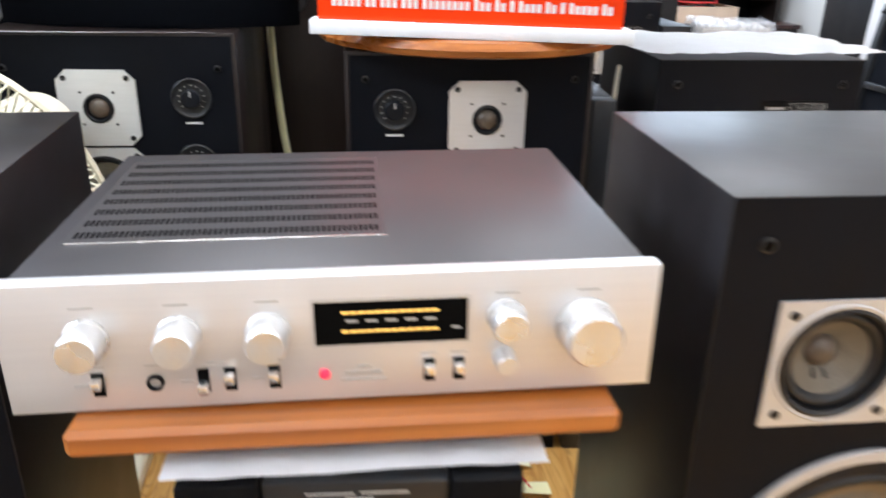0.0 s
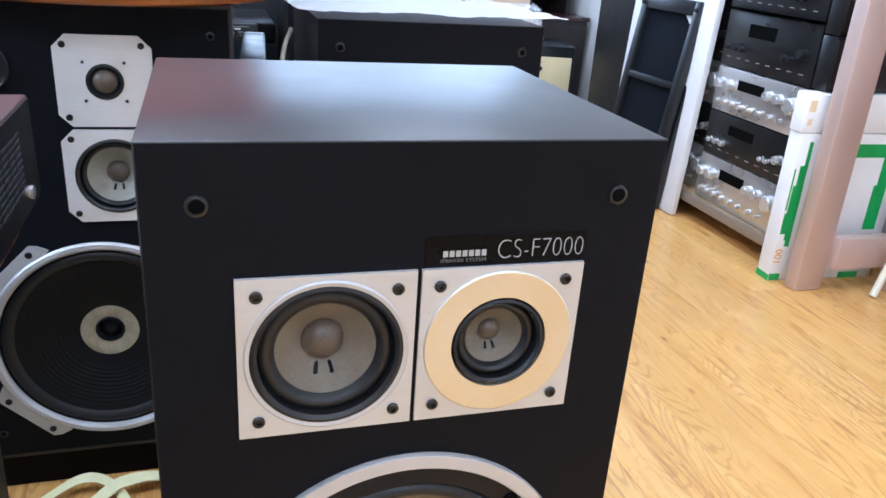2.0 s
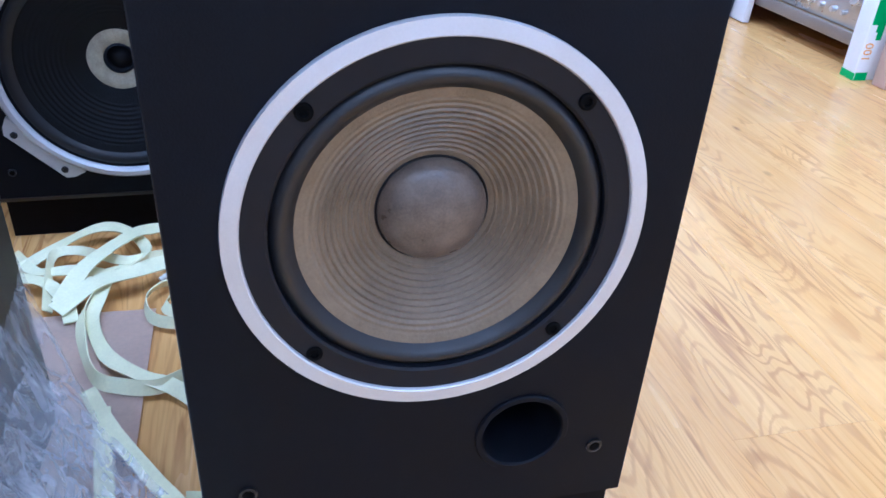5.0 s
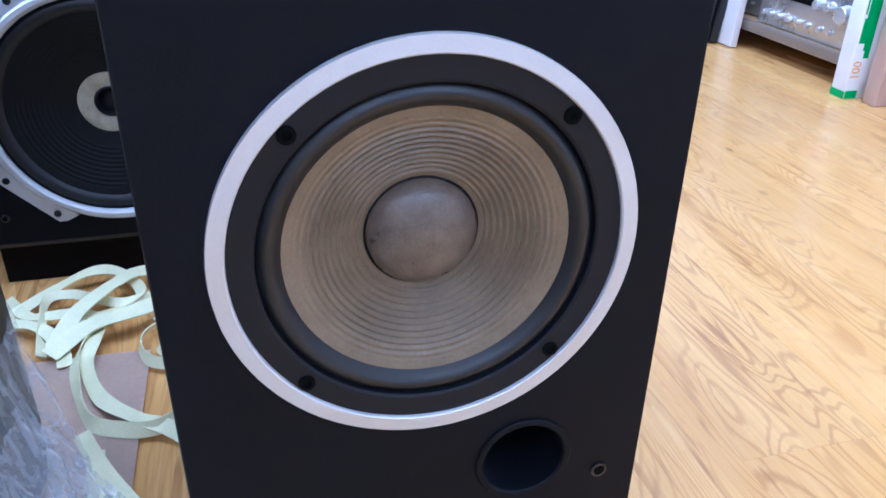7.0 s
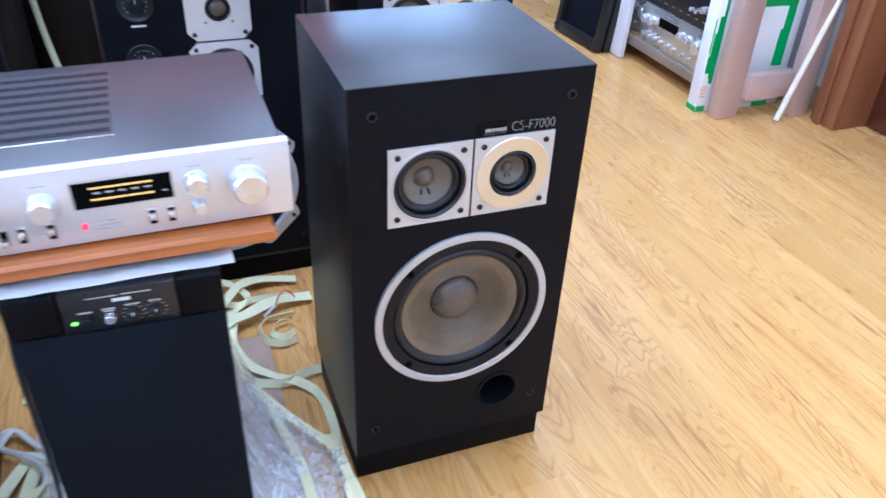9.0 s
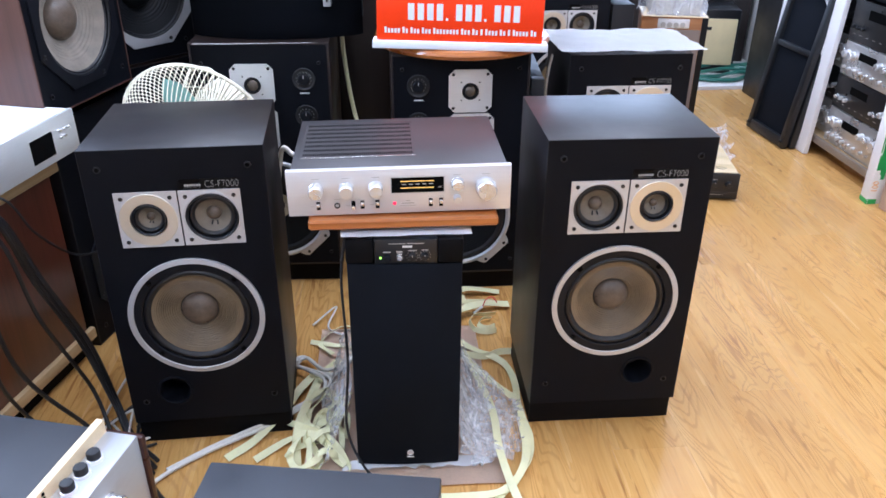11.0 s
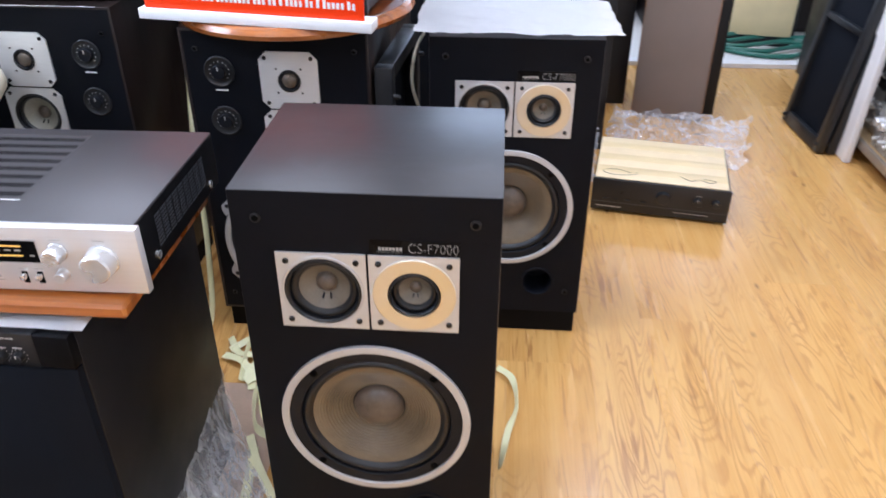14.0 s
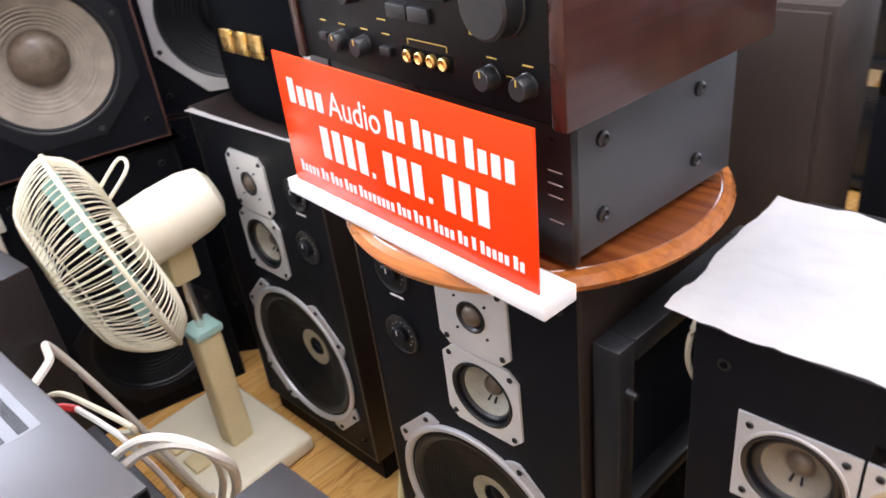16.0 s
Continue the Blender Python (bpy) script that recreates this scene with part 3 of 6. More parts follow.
def small_driver(root, cx, cz, r, cone_r, cap_r, name, cone_mat, deep, n=56):
    """A black-rimmed driver set into a plate: rim, surround, cone, dome."""
    w = part(name, lathe([(r, 0.002), (r, 0.0045), (r * 0.95, 0.0055), (r * 0.90, 0.0030), (r * 0.89, -0.004)], cx, cz, n), RUBBER, root)
    roll = [(r * 0.89 + (cone_r - r * 0.89) * u, -0.004 + 0.004 * math.sin(math.pi * u) - 0.003 * u) for u in (k / 8 for k in range(9))]
    part("surround", lathe(roll, cx, cz, n), RUBBER, w)
    cone = [(cone_r + (cap_r - cone_r) * u, -0.007 - deep * u ** 0.9) for u in (k / 10 for k in range(11))]
    part("cone", lathe(cone, cx, cz, n), cone_mat, w)
    cap = [(cap_r * math.cos(a), -0.007 - deep + cap_r * 0.75 * math.sin(a)) for a in (radians(9 * k) for k in range(10))] + [(0, -0.007 - deep + cap_r * 0.75)]
    part("dust_cap", lathe(cap, cx, cz, 32), CAP, w)
    # the two lead wires with their blobs of glue
    for s in (-1, 1):
        b = tube([(cx + s * cap_r * 0.30, 0.007 + deep * 0.9, cz - cap_r * 1.22), (cx + s * cap_r * 0.36, 0.006 + deep * 0.72, cz - cap_r * 1.4), (cx + s * cap_r * 0.4, 0.006 + deep * 0.55, cz - cap_r * 1.62)], cap_r * 0.10, 6, 4)
        part("lead_wire", b, FLANGE, w)
    return w


def three_way(name, m, side, label):
    """side 1: squawker on the left plate, port on the right; -1: mirrored."""
    root = thing(name, m, label, "loudspeaker", "matching three-way loudspeakers")
    W, D, H = 0.374, 0.321, 0.774
    part("cabinet", shell(W, D, 0.070, H, 0.005, 0.24, 0.0018), BLACKTOP, root, "black wood-grain cabinet")
    part("plinth", box(-0.183, 0.183, 0.013, D - 0.012, 0, 0.071, 0.0015), PLINTH, root, "recessed black plinth")
    mx, tx, px = -0.0655 * side, 0.0660 * side, 0.0800 * side
    wx, wz, pz, kz = 0.0, 0.3665, 0.1635, 0.615
    holes = [(wx, wz, 0.128), (mx, kz, 0.052), (tx, kz, 0.037), (px, pz - 0.002, 0.0370)]
    part("baffle", outline_plate(rect(-W / 2 + 0.0014, W / 2 - 0.0014, 0.0714, H - 0.0014), holes, -0.0004, 0.019), BAFFLE, root, "matt black front baffle", smooth=False)
    woofer_brown(root, wx, wz)
    for cx, hole in ((mx, 0.0535), (tx, 0.0385)):
        pl = part("driver_plate", outline_plate(rect(cx - 0.0640, cx + 0.0640, kz - 0.0640, kz + 0.0640), [(cx, kz, hole)], -0.0035, 0.0010), SILVER, root, "satin silver square plate", smooth=False)
        for sx in (-1, 1):
            for sz in (-1, 1):
                screw(pl, cx + sx * 0.050, kz + sz * 0.0505, -0.0034, 0.0046)
    part("trim_ring", lathe([(0.0600, 0.0035), (0.0600, 0.0046), (0.0588, 0.0052), (0.0568, 0.0046), (0.0535, 0.004)], mx, kz, 64), RING, root)
    small_driver(root, mx, kz, 0.0560, 0.0375, 0.0160, "squawker", TANCONE, 0.018)
    part("trim_disc", lathe([(0.0600, 0.0035), (0.0600, 0.0048), (0.0592, 0.0054), (0.0385, 0.0050), (0.0375, 0.002), (0.0370, -0.004)], tx, kz, 64), CHAMPAGNE, root, "pale gold disc round the tweeter")
    small_driver(root, tx, kz, 0.0365, 0.0235, 0.0090, "tweeter", TANCONE, 0.012)
    port = part("port", lathe([(0.0418, 0), (0.0418, 0.0022), (0.0408, 0.0034), (0.0368, 0.0034), (0.0352, 0.0016), (0.0344, -0.006), (0.0338, -0.020), (0.0336, -0.075), (0, -0.075)], px, pz - 0.002, 48), BAFFLE, root, "round bass port")
    for x in (-0.151, 0.151):
        for z in (0.7315, 0.1335):
            peg_hole(root, x, z)
    tag = part("badge", box(0.0035, 0.1305, -0.0012, 0.0015, 0.6812, 0.7035, 0.0003), BADGE, root, "narrow black badge with silver lettering", smooth=False)
    letters("CS-F7000", 0.0225, tag, pose(0.1290, -0.0014, 0.6842, 90) @ Matrix.Diagonal((0.80, 1, 1, 1)), GREYINK, 0.0003, thin=0.00068)
    bars(tag, [(0.0170 + k * 0.0049, 0.0170 + k * 0.0049 + 0.0036, 0.6875, 0.6922) for k in range(7)], -0.0012, GREYINK)
    letters("SPEAKER SYSTEM", 0.0040, tag, pose(0.0505, -0.0014, 0.6832, 90) @ Matrix.Diagonal((1.18, 1, 1, 1)), DIMINK, 0.0002)
    return root


spk = three_way("loudspeaker", pose(0.500, 0.557, 0), 1, "black three-way floor loudspeaker with a brown woofer, standing on the floor")
spk_l = three_way("loudspeaker", pose(-0.471, 0.560, 0, 0, 0, 2.6), -1, "mirror-image black three-way loudspeaker with a brown woofer, beside the subwoofer")
c = copy_thing(spk, pose(0.711, 1.281, 0))
c["label"] = "black three-way loudspeaker under a sheet of white foam"
d = copy_thing(spk_l, pose(0.785, 2.45, 0))
d["label"] = "black three-way loudspeaker at the back with a wrapped box on top"

# ---- subwoofer, foam, board and silver amplifier ----
def subwoofer(name, m, label, h=0.612, dep=0.405):
    root = thing(name, m, label, "subwoofer")
    part("cabinet", box(-0.121, 0.121, 0.012, dep, 0.0, h, 0.004), BLACK, root, "black vinyl cabinet")
    prof = bmesh.new()
    n = 17
    rows = []
    for z, inset in ((0.010, 0.006), (0.030, 0.0), (0.28, 0.0), (0.535, 0.0), (0.553, 0.006)):
        front = [(-0.119 + 0.238 * k / (n - 1), -0.004 - (0.012 - inset) * math.sin(math.pi * k / (n - 1)) + inset * 0.5) for k in range(n)]
        rows.append([prof.verts.new((x, y, z)) for x, y in front + [(0.119, 0.0115), (-0.119, 0.0115)]])
    for a, b in zip(rows, rows[1:]):
        for k in range(n + 2):
            q = (k + 1) % (n + 2)
            prof.faces.new((a[k], a[q], b[q], b[k]))
    prof.faces.new(rows[0][::-1])
    prof.faces.new(rows[-1])
    bmesh.ops.recalc_face_normals(prof, faces=prof.faces[:])
    g = part("grille", prof, BLACKCLOTH, root, "bulging black cloth grille")
    badge = part("badge", lathe([(0.0075, 0.0165), (0.0075, 0.0188), (0.006, 0.0192), (0.0055, 0.0186), (0, 0.0186)], 0.005, 0.055, 28), PLATE, g, "small round silver emblem")
    bars(g, [(-0.003, 0.013, 0.0415, 0.0442)], -0.0180, WHITEINK)
    pan = part("control_panel", box(-0.062, 0.068, -0.002, 0.016, 0.545, h - 0.003, 0.003), BLACKPLASTIC, root, "recessed black control panel")
    for x0, x1 in ((-0.121, -0.0635), (0.0695, 0.121)):
        part("shoulder", box(x0, x1, -0.006, 0.014, 0.556, h - 0.001, 0.004), PLINTH, root)
    part("power_lamp", box(-0.0515, -0.0465, -0.0042, -0.0015, 0.5655, 0.5690, 0.0005), GREENLIGHT, pan, "lit green lamp")
    knob(pan, -0.035, 0.567, 0.0078, 0.008, FLANGE, -0.002)
    knob(pan, -0.010, 0.569, 0.0062, 0.008, KNOBMETAL, -0.002)
    for x, z in ((0.016, 0.570), (0.042, 0.571)):
        knob(pan, x, z, 0.0075, 0.009, BLACKMETAL, -0.002, line=WHITEINK)
        for k in range(10):
            a = radians(-50 + 31 * k)
            dx, dz = x + 0.0118 * math.cos(a), z + 0.0112 * math.sin(a)
            bars(pan, [(dx - 0.0007, dx + 0.0007, dz - 0.0007, dz + 0.0007)], -0.002, GREYINK, "dial_mark")
    bars(pan, [(-0.044, -0.028, 0.5790, 0.5812), (-0.017, -0.003, 0.5805, 0.5825), (-0.016, -0.004, 0.5775, 0.5793), (0.008, 0.025, 0.5825, 0.5845), (0.035, 0.049, 0.5835, 0.5853), (-0.032, 0.002, 0.5985, 0.6000), (0.006, 0.040, 0.5990, 0.6005)], -0.002, GREYINK)
    bars(pan, [(-0.004, 0.016, 0.5905, 0.5950)], -0.002, WHITEINK)
    return root


sub = subwoofer("subwoofer", pose(0.001, 0.430, 0.006, 0, 0, -2.2), "tall narrow black subwoofer with a curved cloth grille, green lamp lit")
sub2 = copy_thing(sub, Matrix.Translation((0.47, 2.60, 0)) @ Matrix.Diagonal((1.0, 1.0, 1.12, 1)))
sub2.matrix_basis = pose(0.455, 2.60, 0)
sub2["label"] = "black subwoofer beside the back loudspeaker, switched off"
card = part("cardboard_sheet", sheet([(-0.25, 0.362, 0.0055), (0.224, 0.357, 0.0055), (0.226, 1.022, 0.0055), (-0.24, 1.03, 0.0055)], 20, 20, 0.0012, 8, 0.002, 1.0, 0.0045), CARDBOARD)
tagged(card, "flat brown cardboard sheet lying on the floor under the subwoofer", "cardboard")
foam = part("foam_sheet", sheet([(-0.128, 0.428, 0.624), (0.140, 0.428, 0.624), (0.140, 0.79, 0.624), (-0.128, 0.79, 0.624)], 14, 14, 0.0016, 30, 0.010, 2.0), FOAM)
tagged(foam, "thin white foam sheet lying on top of the subwoofer", "foam sheet")
board = part("wooden_board", box(-0.192, 0.196, 0.445, 0.775, 0.6310, 0.6525, 0.0045, 1), BOARDWOOD)
tagged(board, "varnished orange-brown hardwood board under the amplifier", "board")


def silver_amp(m):
    root = thing("amplifier", m, "silver-faced stereo amplifier with a dark vented cover, on the wooden board", "amplifier")
    # local: front at y 0, x from the middle, z from the board's top
    cov = part("cover", box(-0.218, 0.219, 0.008, 0.312, 0.014, 0.103, 0.0025), AMPTOP, root, "dark brown-grey metal cover")
    # Slots are thin black bars; their depth shade is colour only.
    for k in range(8):
        y = 0.078 + k * 0.0262
        b = bmesh.new()
        for q in range(56):
            x = -0.198 + q * 0.0041
            box(x, x + 0.0024, y, y + 0.0125, 0.1026, 0.1034, bm=b)
        part("vent_strip", b, HOLE, cov, "band of fine slots, as black bars", smooth=False)
    part("vent_panel", box(-0.204, 0.035, 0.066, 0.286, 0.1012, 0.1032, 0.0004), AMPTOP, cov, "slotted black vent panel", smooth=False)
    part("vent_trim", box(-0.200, 0.036, 0.0655, 0.0675, 0.1025, 0.1042, 0.0003), KNOBMETAL, cov)
    # Added black sheet: the shade on the cover's side, put into colour.
    part("side_plate", box(0.2180, 0.2196, 0.010, 0.310, 0.016, 0.1005, 0.0006), FACEBLACK, cov, "black sheet added for the cover's shaded side", smooth=False)
    for g in range(9):
        b = bmesh.new()
        for r in range(9):
            for q in range(2):
                y, z = 0.066 + g * 0.0218 + q * 0.0088, 0.037 + r * 0.0056
                box(0.2192, 0.2201, y, y + 0.0078, z, z + 0.0026, bm=b)
        part("side_vent", b, GREYMETAL, cov, "block of fine slots", smooth=False)
    for y in (0.055, 0.27):
        b = lathe([(0.006, 0), (0.006, 0.003), (0.003, 0.0036), (0, 0.0036)], 0, 0, 16)
        part("side_screw", b, KNOBMETAL, cov).matrix_local = pose(0.2195, y, 0.030, 0, 0, 90)
    for x in (-0.17, 0.17):
        for y in (0.05, 0.26):
            b = lathe([(0.016, 0.0), (0.015, 0.0105), (0, 0.0105)], 0, 0, 20)
            part("foot", b, RUBBER, root).matrix_local = pose(x, y, 0.0145, -90)
    f = part("faceplate", box(-0.2265, 0.2265, -0.006, 0.009, 0.006, 0.1035, 0.0014), AMPFACE, root, "brushed silver faceplate")
    X = lambda u: -0.2265 + 0.453 * u
    for u in (0.128, 0.262, 0.393):
        knob(f, X(u), 0.063, 0.0145, 0.024, SPUN, -0.006)
    knob(f, X(0.757), 0.068, 0.0130, 0.022, SPUN, -0.006)
    knob(f, X(0.757), 0.0345, 0.0080, 0.014, SPUN, -0.006)
    knob(f, X(0.886), 0.0575, 0.0210, 0.027, SPUN, -0.006, label="large silver volume knob")
    for u in (0.134, 0.290, 0.330, 0.397, 0.637, 0.684):
        sw = part("switch_slot", box(X(u) - 0.0040, X(u) + 0.0040, -0.0068, -0.004, 0.0185, 0.0365), HOLE, f, smooth=False)
        part("toggle", box(X(u) - 0.0034, X(u) + 0.0034, -0.0150, -0.006, 0.0270 if u != 0.29 else 0.020, 0.0345 if u != 0.29 else 0.0275, 0.0010), KNOBMETAL, sw)
    part("headphone_jack", lathe([(0.0060, 0), (0.0060, 0.0022), (0.0042, 0.0026), (0.0036, -0.004), (0, -0.004)], X(0.218), 0.0275, 24, -0.006), FLANGE, f)
    win_ = part("display", box(X(0.462), X(0.697), -0.0068, -0.003, 0.0505, 0.0835, 0.0006), HOLE, f, "dark display with amber scales lit", smooth=False)
    part("display_frame", outline_plate(rect(X(0.457), X(0.702), 0.0485, 0.0860), [], -0.0064, -0.005), SILVER, f, smooth=False)
    for z in (0.0745, 0.0600):
        for k in range(12):
            bars(win_, [(X(0.503 + k * 0.0125), X(0.503 + k * 0.0125) + 0.0050, z, z + 0.0020)], -0.0070, GOLDLIGHT, "level_bar")
    bars(win_, [(X(0.51 + k * 0.03), X(0.51 + k * 0.03) + 0.008, 0.0680, 0.0700) for k in range(5)] + [(X(0.672), X(0.672) + 0.006, 0.0605, 0.0622)], -0.0070, GREYINK, "scale")
    part("power_lamp", lathe([(0.0036, 0), (0.0036, 0.002), (0.0025, 0.003), (0, 0.0032)], X(0.474), 0.0280, 20, -0.006), REDLIGHT, f, "lit red lamp")
    bars(f, [(X(0.505), X(0.562), 0.0262, 0.0290), (X(0.498), X(0.570), 0.0215, 0.0228), (X(0.525), X(0.545), 0.0318, 0.0340)], -0.0061, GREYINK)
    bars(f, [(X(u) - 0.008, X(u) + 0.008, 0.0855, 0.0868) for u in (0.128, 0.262, 0.393, 0.757, 0.886)] + [(X(u) - 0.006, X(u) + 0.006, 0.0405, 0.0415) for u in (0.134, 0.218, 0.31, 0.397, 0.637, 0.684)] + [(X(u) - 0.016, X(u) - 0.007, 0.0265, 0.0275) for u in (0.134, 0.29, 0.397)], -0.0061, GREYINK)
    return root


amp = silver_amp(pose(-0.004, 0.475, 0.6500, 0, -0.6, 0))


# ---- four-way loudspeakers with octagonal plates ----
def octagon_speaker(m, side, H, label):
    """side 1: drivers right of the middle and level controls left of it."""
    root = thing("loudspeaker", m, label, "loudspeaker", "loudspeakers with octagonal plates")
    W, D = 0.408, 0.34
    part("cabinet", shell(W, D, 0.066, H, 0.006, 0.26, 0.002), DARKWOOD, root, "dark walnut-veneered cabinet")
    part("plinth", box(-0.196, 0.196, 0.016, D - 0.01, 0, 0.067), PLINTH, root, "recessed black plinth")
    tx, tz, mx, mz, wx, wz = 0.028 * side, 0.680, 0.032 * side, 0.5420, -0.004 * side, 0.270
    kx = -0.125 * side
    part("baffle", outline_plate(rect(-W / 2 + 0.0066, W / 2 - 0.0066, 0.0726, H - 0.0066), [(wx, wz, 0.150), (mx, mz, 0.050), (tx, tz, 0.020)], 0.001, 0.02), BAFFLE, root, "matt black front baffle", smooth=False)
    # woofer: silver ring with four pairs of lugs
    w = part("woofer", lathe([(0.1690, 0), (0.1690, 0.004), (0.1660, 0.0065), (0.1600, 0.0065), (0.1560, 0.003), (0.1545, -0.003)], wx, wz, 96), RING, root, "large woofer in a silver lugged frame")
    for q in range(4):
        a = math.pi / 4 + q * math.pi / 2
        ca, sa = math.cos(a), math.sin(a)
        pts = [(0.160, -0.064), (0.176, -0.058), (0.185, -0.050), (0.185, 0.050), (0.176, 0.058), (0.160, 0.064)]
        lug = outline_plate([(wx + u * ca - v * sa, wz + u * sa + v * ca) for u, v in pts], [], -0.0035, 0.001)
        lg = part("lug", lug, RING, w, smooth=False)
        for v in (-0.0405, 0.0405):
            screw(lg, wx + 0.1755 * ca - v * sa, wz + 0.1755 * sa + v * ca, -0.0034, 0.0052)
    roll = [(0.1545 - 0.0205 * u, -0.004 + 0.006 * math.sin(math.pi * u) - 0.002 * u) for u in (k / 8 for k in range(9))]
    part("surround", lathe(roll, wx, wz, 80), RUBBER, w)
    cone = []
    for k in range(81):
        u = k / 80
        rib = 0.0004 * math.sin(2 * math.pi * 14 * u) if 0.12 < u < 0.75 else 0
        cone.append((0.134 - (0.134 - 0.044) * u, -0.005 - 0.030 * u + rib))
    part("cone", lathe(cone, wx, wz, 72), BLACKCONE, w, "ribbed black paper cone")
    part("doped_ring", lathe([(0.0445, -0.0345), (0.036, -0.0330), (0.022, -0.0385)], wx, wz, 48), TAN, w, "tan centre ring")
    part("core", lathe([(0.0225, -0.0385), (0.0200, -0.0355), (0.0185, -0.0445), (0.0165, -0.0465), (0.008, -0.0405), (0, -0.0395)], wx, wz, 40), FLANGE, w)
    # squawker and tweeter plates
    for cx, cz, s, hole in ((mx, mz, 0.0695, 0.0520), (tx, tz, 0.0640, 0.0205)):
        pl = part("driver_plate", outline_plate(rect(cx - s, cx + s, cz - s * 1.0, cz + s * 1.0, 0.017), [(cx, cz, hole)], -0.0035, 0.0010), PLATE, root, "white-silver octagonal plate", smooth=False)
        for sx in (-1, 1):
            for sz in (-1, 1):
                screw(pl, cx + sx * (s - 0.0135), cz + sz * (s - 0.0135), -0.0034, 0.0046)
    small_driver(root, mx, mz, 0.0560, 0.0415, 0.0160, "squawker", GREYCONE, 0.018)
    tw = part("tweeter", lathe([(0.0250, 0.003), (0.0250, 0.0055), (0.0215, 0.0060), (0.0180, 0.002), (0.0165, 0.0)], tx, tz, 40), RUBBER, root)
    part("dome", lathe([(0.0170 * math.cos(a), 0.0 + 0.011 * math.sin(a)) for a in (radians(9 * k) for k in range(10))] + [(0, 0.011)], tx, tz, 32), CAP, tw)
    for q in range(4):
        a = math.pi / 4 + q * math.pi / 2
        screw(tw, tx + 0.038 * math.cos(a), tz + 0.038 * math.sin(a), -0.0034, 0.0022)
    for kz in (0.697, 0.584):
        es = part("level_control", lathe([(0.0340, 0), (0.0340, 0.0025), (0.0320, 0.0035), (0.0290, 0.0015), (0.0230, 0.0010), (0, 0.0010)], kx, kz, 40), BLACKPLASTIC, root, "round black level control")
        bars(es, [(kx + 0.0215 * math.cos(a) - 0.0011, kx + 0.0215 * math.cos(a) + 0.0011, kz + 0.0215 * math.sin(a) - 0.0011, kz + 0.0215 * math.sin(a) + 0.0011) for a in (radians(-40 + 26 * k) for k in range(11))], -0.0012, GREYINK, "dial_mark")
        kn = part("dial", lathe([(0.0155 + 0.0012 * (k % 2), 0.001 + 0.0 * k) for k in range(1)] + [(0.0160, 0.010), (0.0140, 0.012), (0, 0.012)], kx, kz, 28), FLANGE, es)
        part("pointer", box(kx - 0.0012, kx + 0.0012, -0.0128, -0.0112, kz + 0.004, kz + 0.013), GREYINK, kn, smooth=False)
        if kz > 0.65:
            bars(es, [(kx - 0.014, kx + 0.014, kz - 0.0445, kz - 0.0410)], 0.001, WHITEINK, "badge")
    for x in (-0.172, 0.172):
        for z in (0.115, 0.746):
            peg_hole(root, x, z, 0.006)
    return root


octo_m = octagon_speaker(pose(0.196, 1.247, 0), 1, 0.790, "dark loudspeaker with octagonal silver plates, carrying a round wooden disc")
octo_n = octagon_speaker(pose(-0.392, 1.337, 0.002, 0, 0, -1.5), -1, 0.805, "dark loudspeaker with octagonal silver plates, under a black karaoke speaker")

# ---- round wooden disc, amplifier stack and sign ----
def disc(m):
    root = thing("wooden_disc", m, "glossy round burl wood disc on top of the loudspeaker", "wooden disc")
    # The edge's lighter orange partly holds the floor's reflection.
    for name, prof, material, label in (("slab", [(0, 0.0), (0.250, 0.0), (0.2525, 0.002), (0.2525, 0.026), (0.250, 0.028), (0, 0.028)], BURL, "polished burl slab"), ("bark_edge", [(0.2520, 0.001), (0.262, 0.004), (0.268, 0.014), (0.262, 0.025), (0.2520, 0.0275)], BOARDWOOD, "natural edge, orange partly from the reflected floor")):
        b = lathe(prof, 0, 0, 96)
        bmesh.ops.rotate(b, verts=b.verts[:], cent=(0, 0, 0), matrix=Matrix.Rotation(radians(-90), 3, "X"))
        part(name, b, material, root, label)
    return root


disc(pose(0.212, 1.412, 0.7905))
TURNED = -7.0


def low_amp(m):
    root = thing("amplifier", m, "black power amplifier with bolted side plates, on the wooden disc", "amplifier")
    # Black chassis set to grey: the reflection on its sides is in the colour.
    part("chassis", box(-0.43, 0.0, 0.004, 0.30, 0.014, 0.170, 0.003), GREYMETAL, root, "black side plates, greyed for their glossy reflection")
    part("faceplate", box(-0.433, 0.003, -0.006, 0.006, 0.010, 0.172, 0.002), BLACKMETAL, root)
    bars(root, [(-0.030, -0.010, z, z + 0.0015) for z in (0.06, 0.09, 0.105, 0.12)], -0.006, GREYINK)
    for y, z in ((0.045, 0.145), (0.22, 0.145), (0.045, 0.055), (0.22, 0.055)):
        b = lathe([(0.009, 0), (0.009, 0.004), (0.006, 0.006), (0.004, 0.003), (0, 0.003)], 0, 0, 18)
        part("bolt", b, BLACKMETAL, root).matrix_local = pose(0.0, y, z, 0, 0, 90)
    for x in (-0.38, -0.05):
        for y in (0.05, 0.25):
            part("foot", lathe([(0.018, 0.0), (0.018, 0.0145), (0, 0.0145)], 0, 0, 20), RUBBER, root).matrix_local = pose(x, y, 0.0145, -90)
    return root


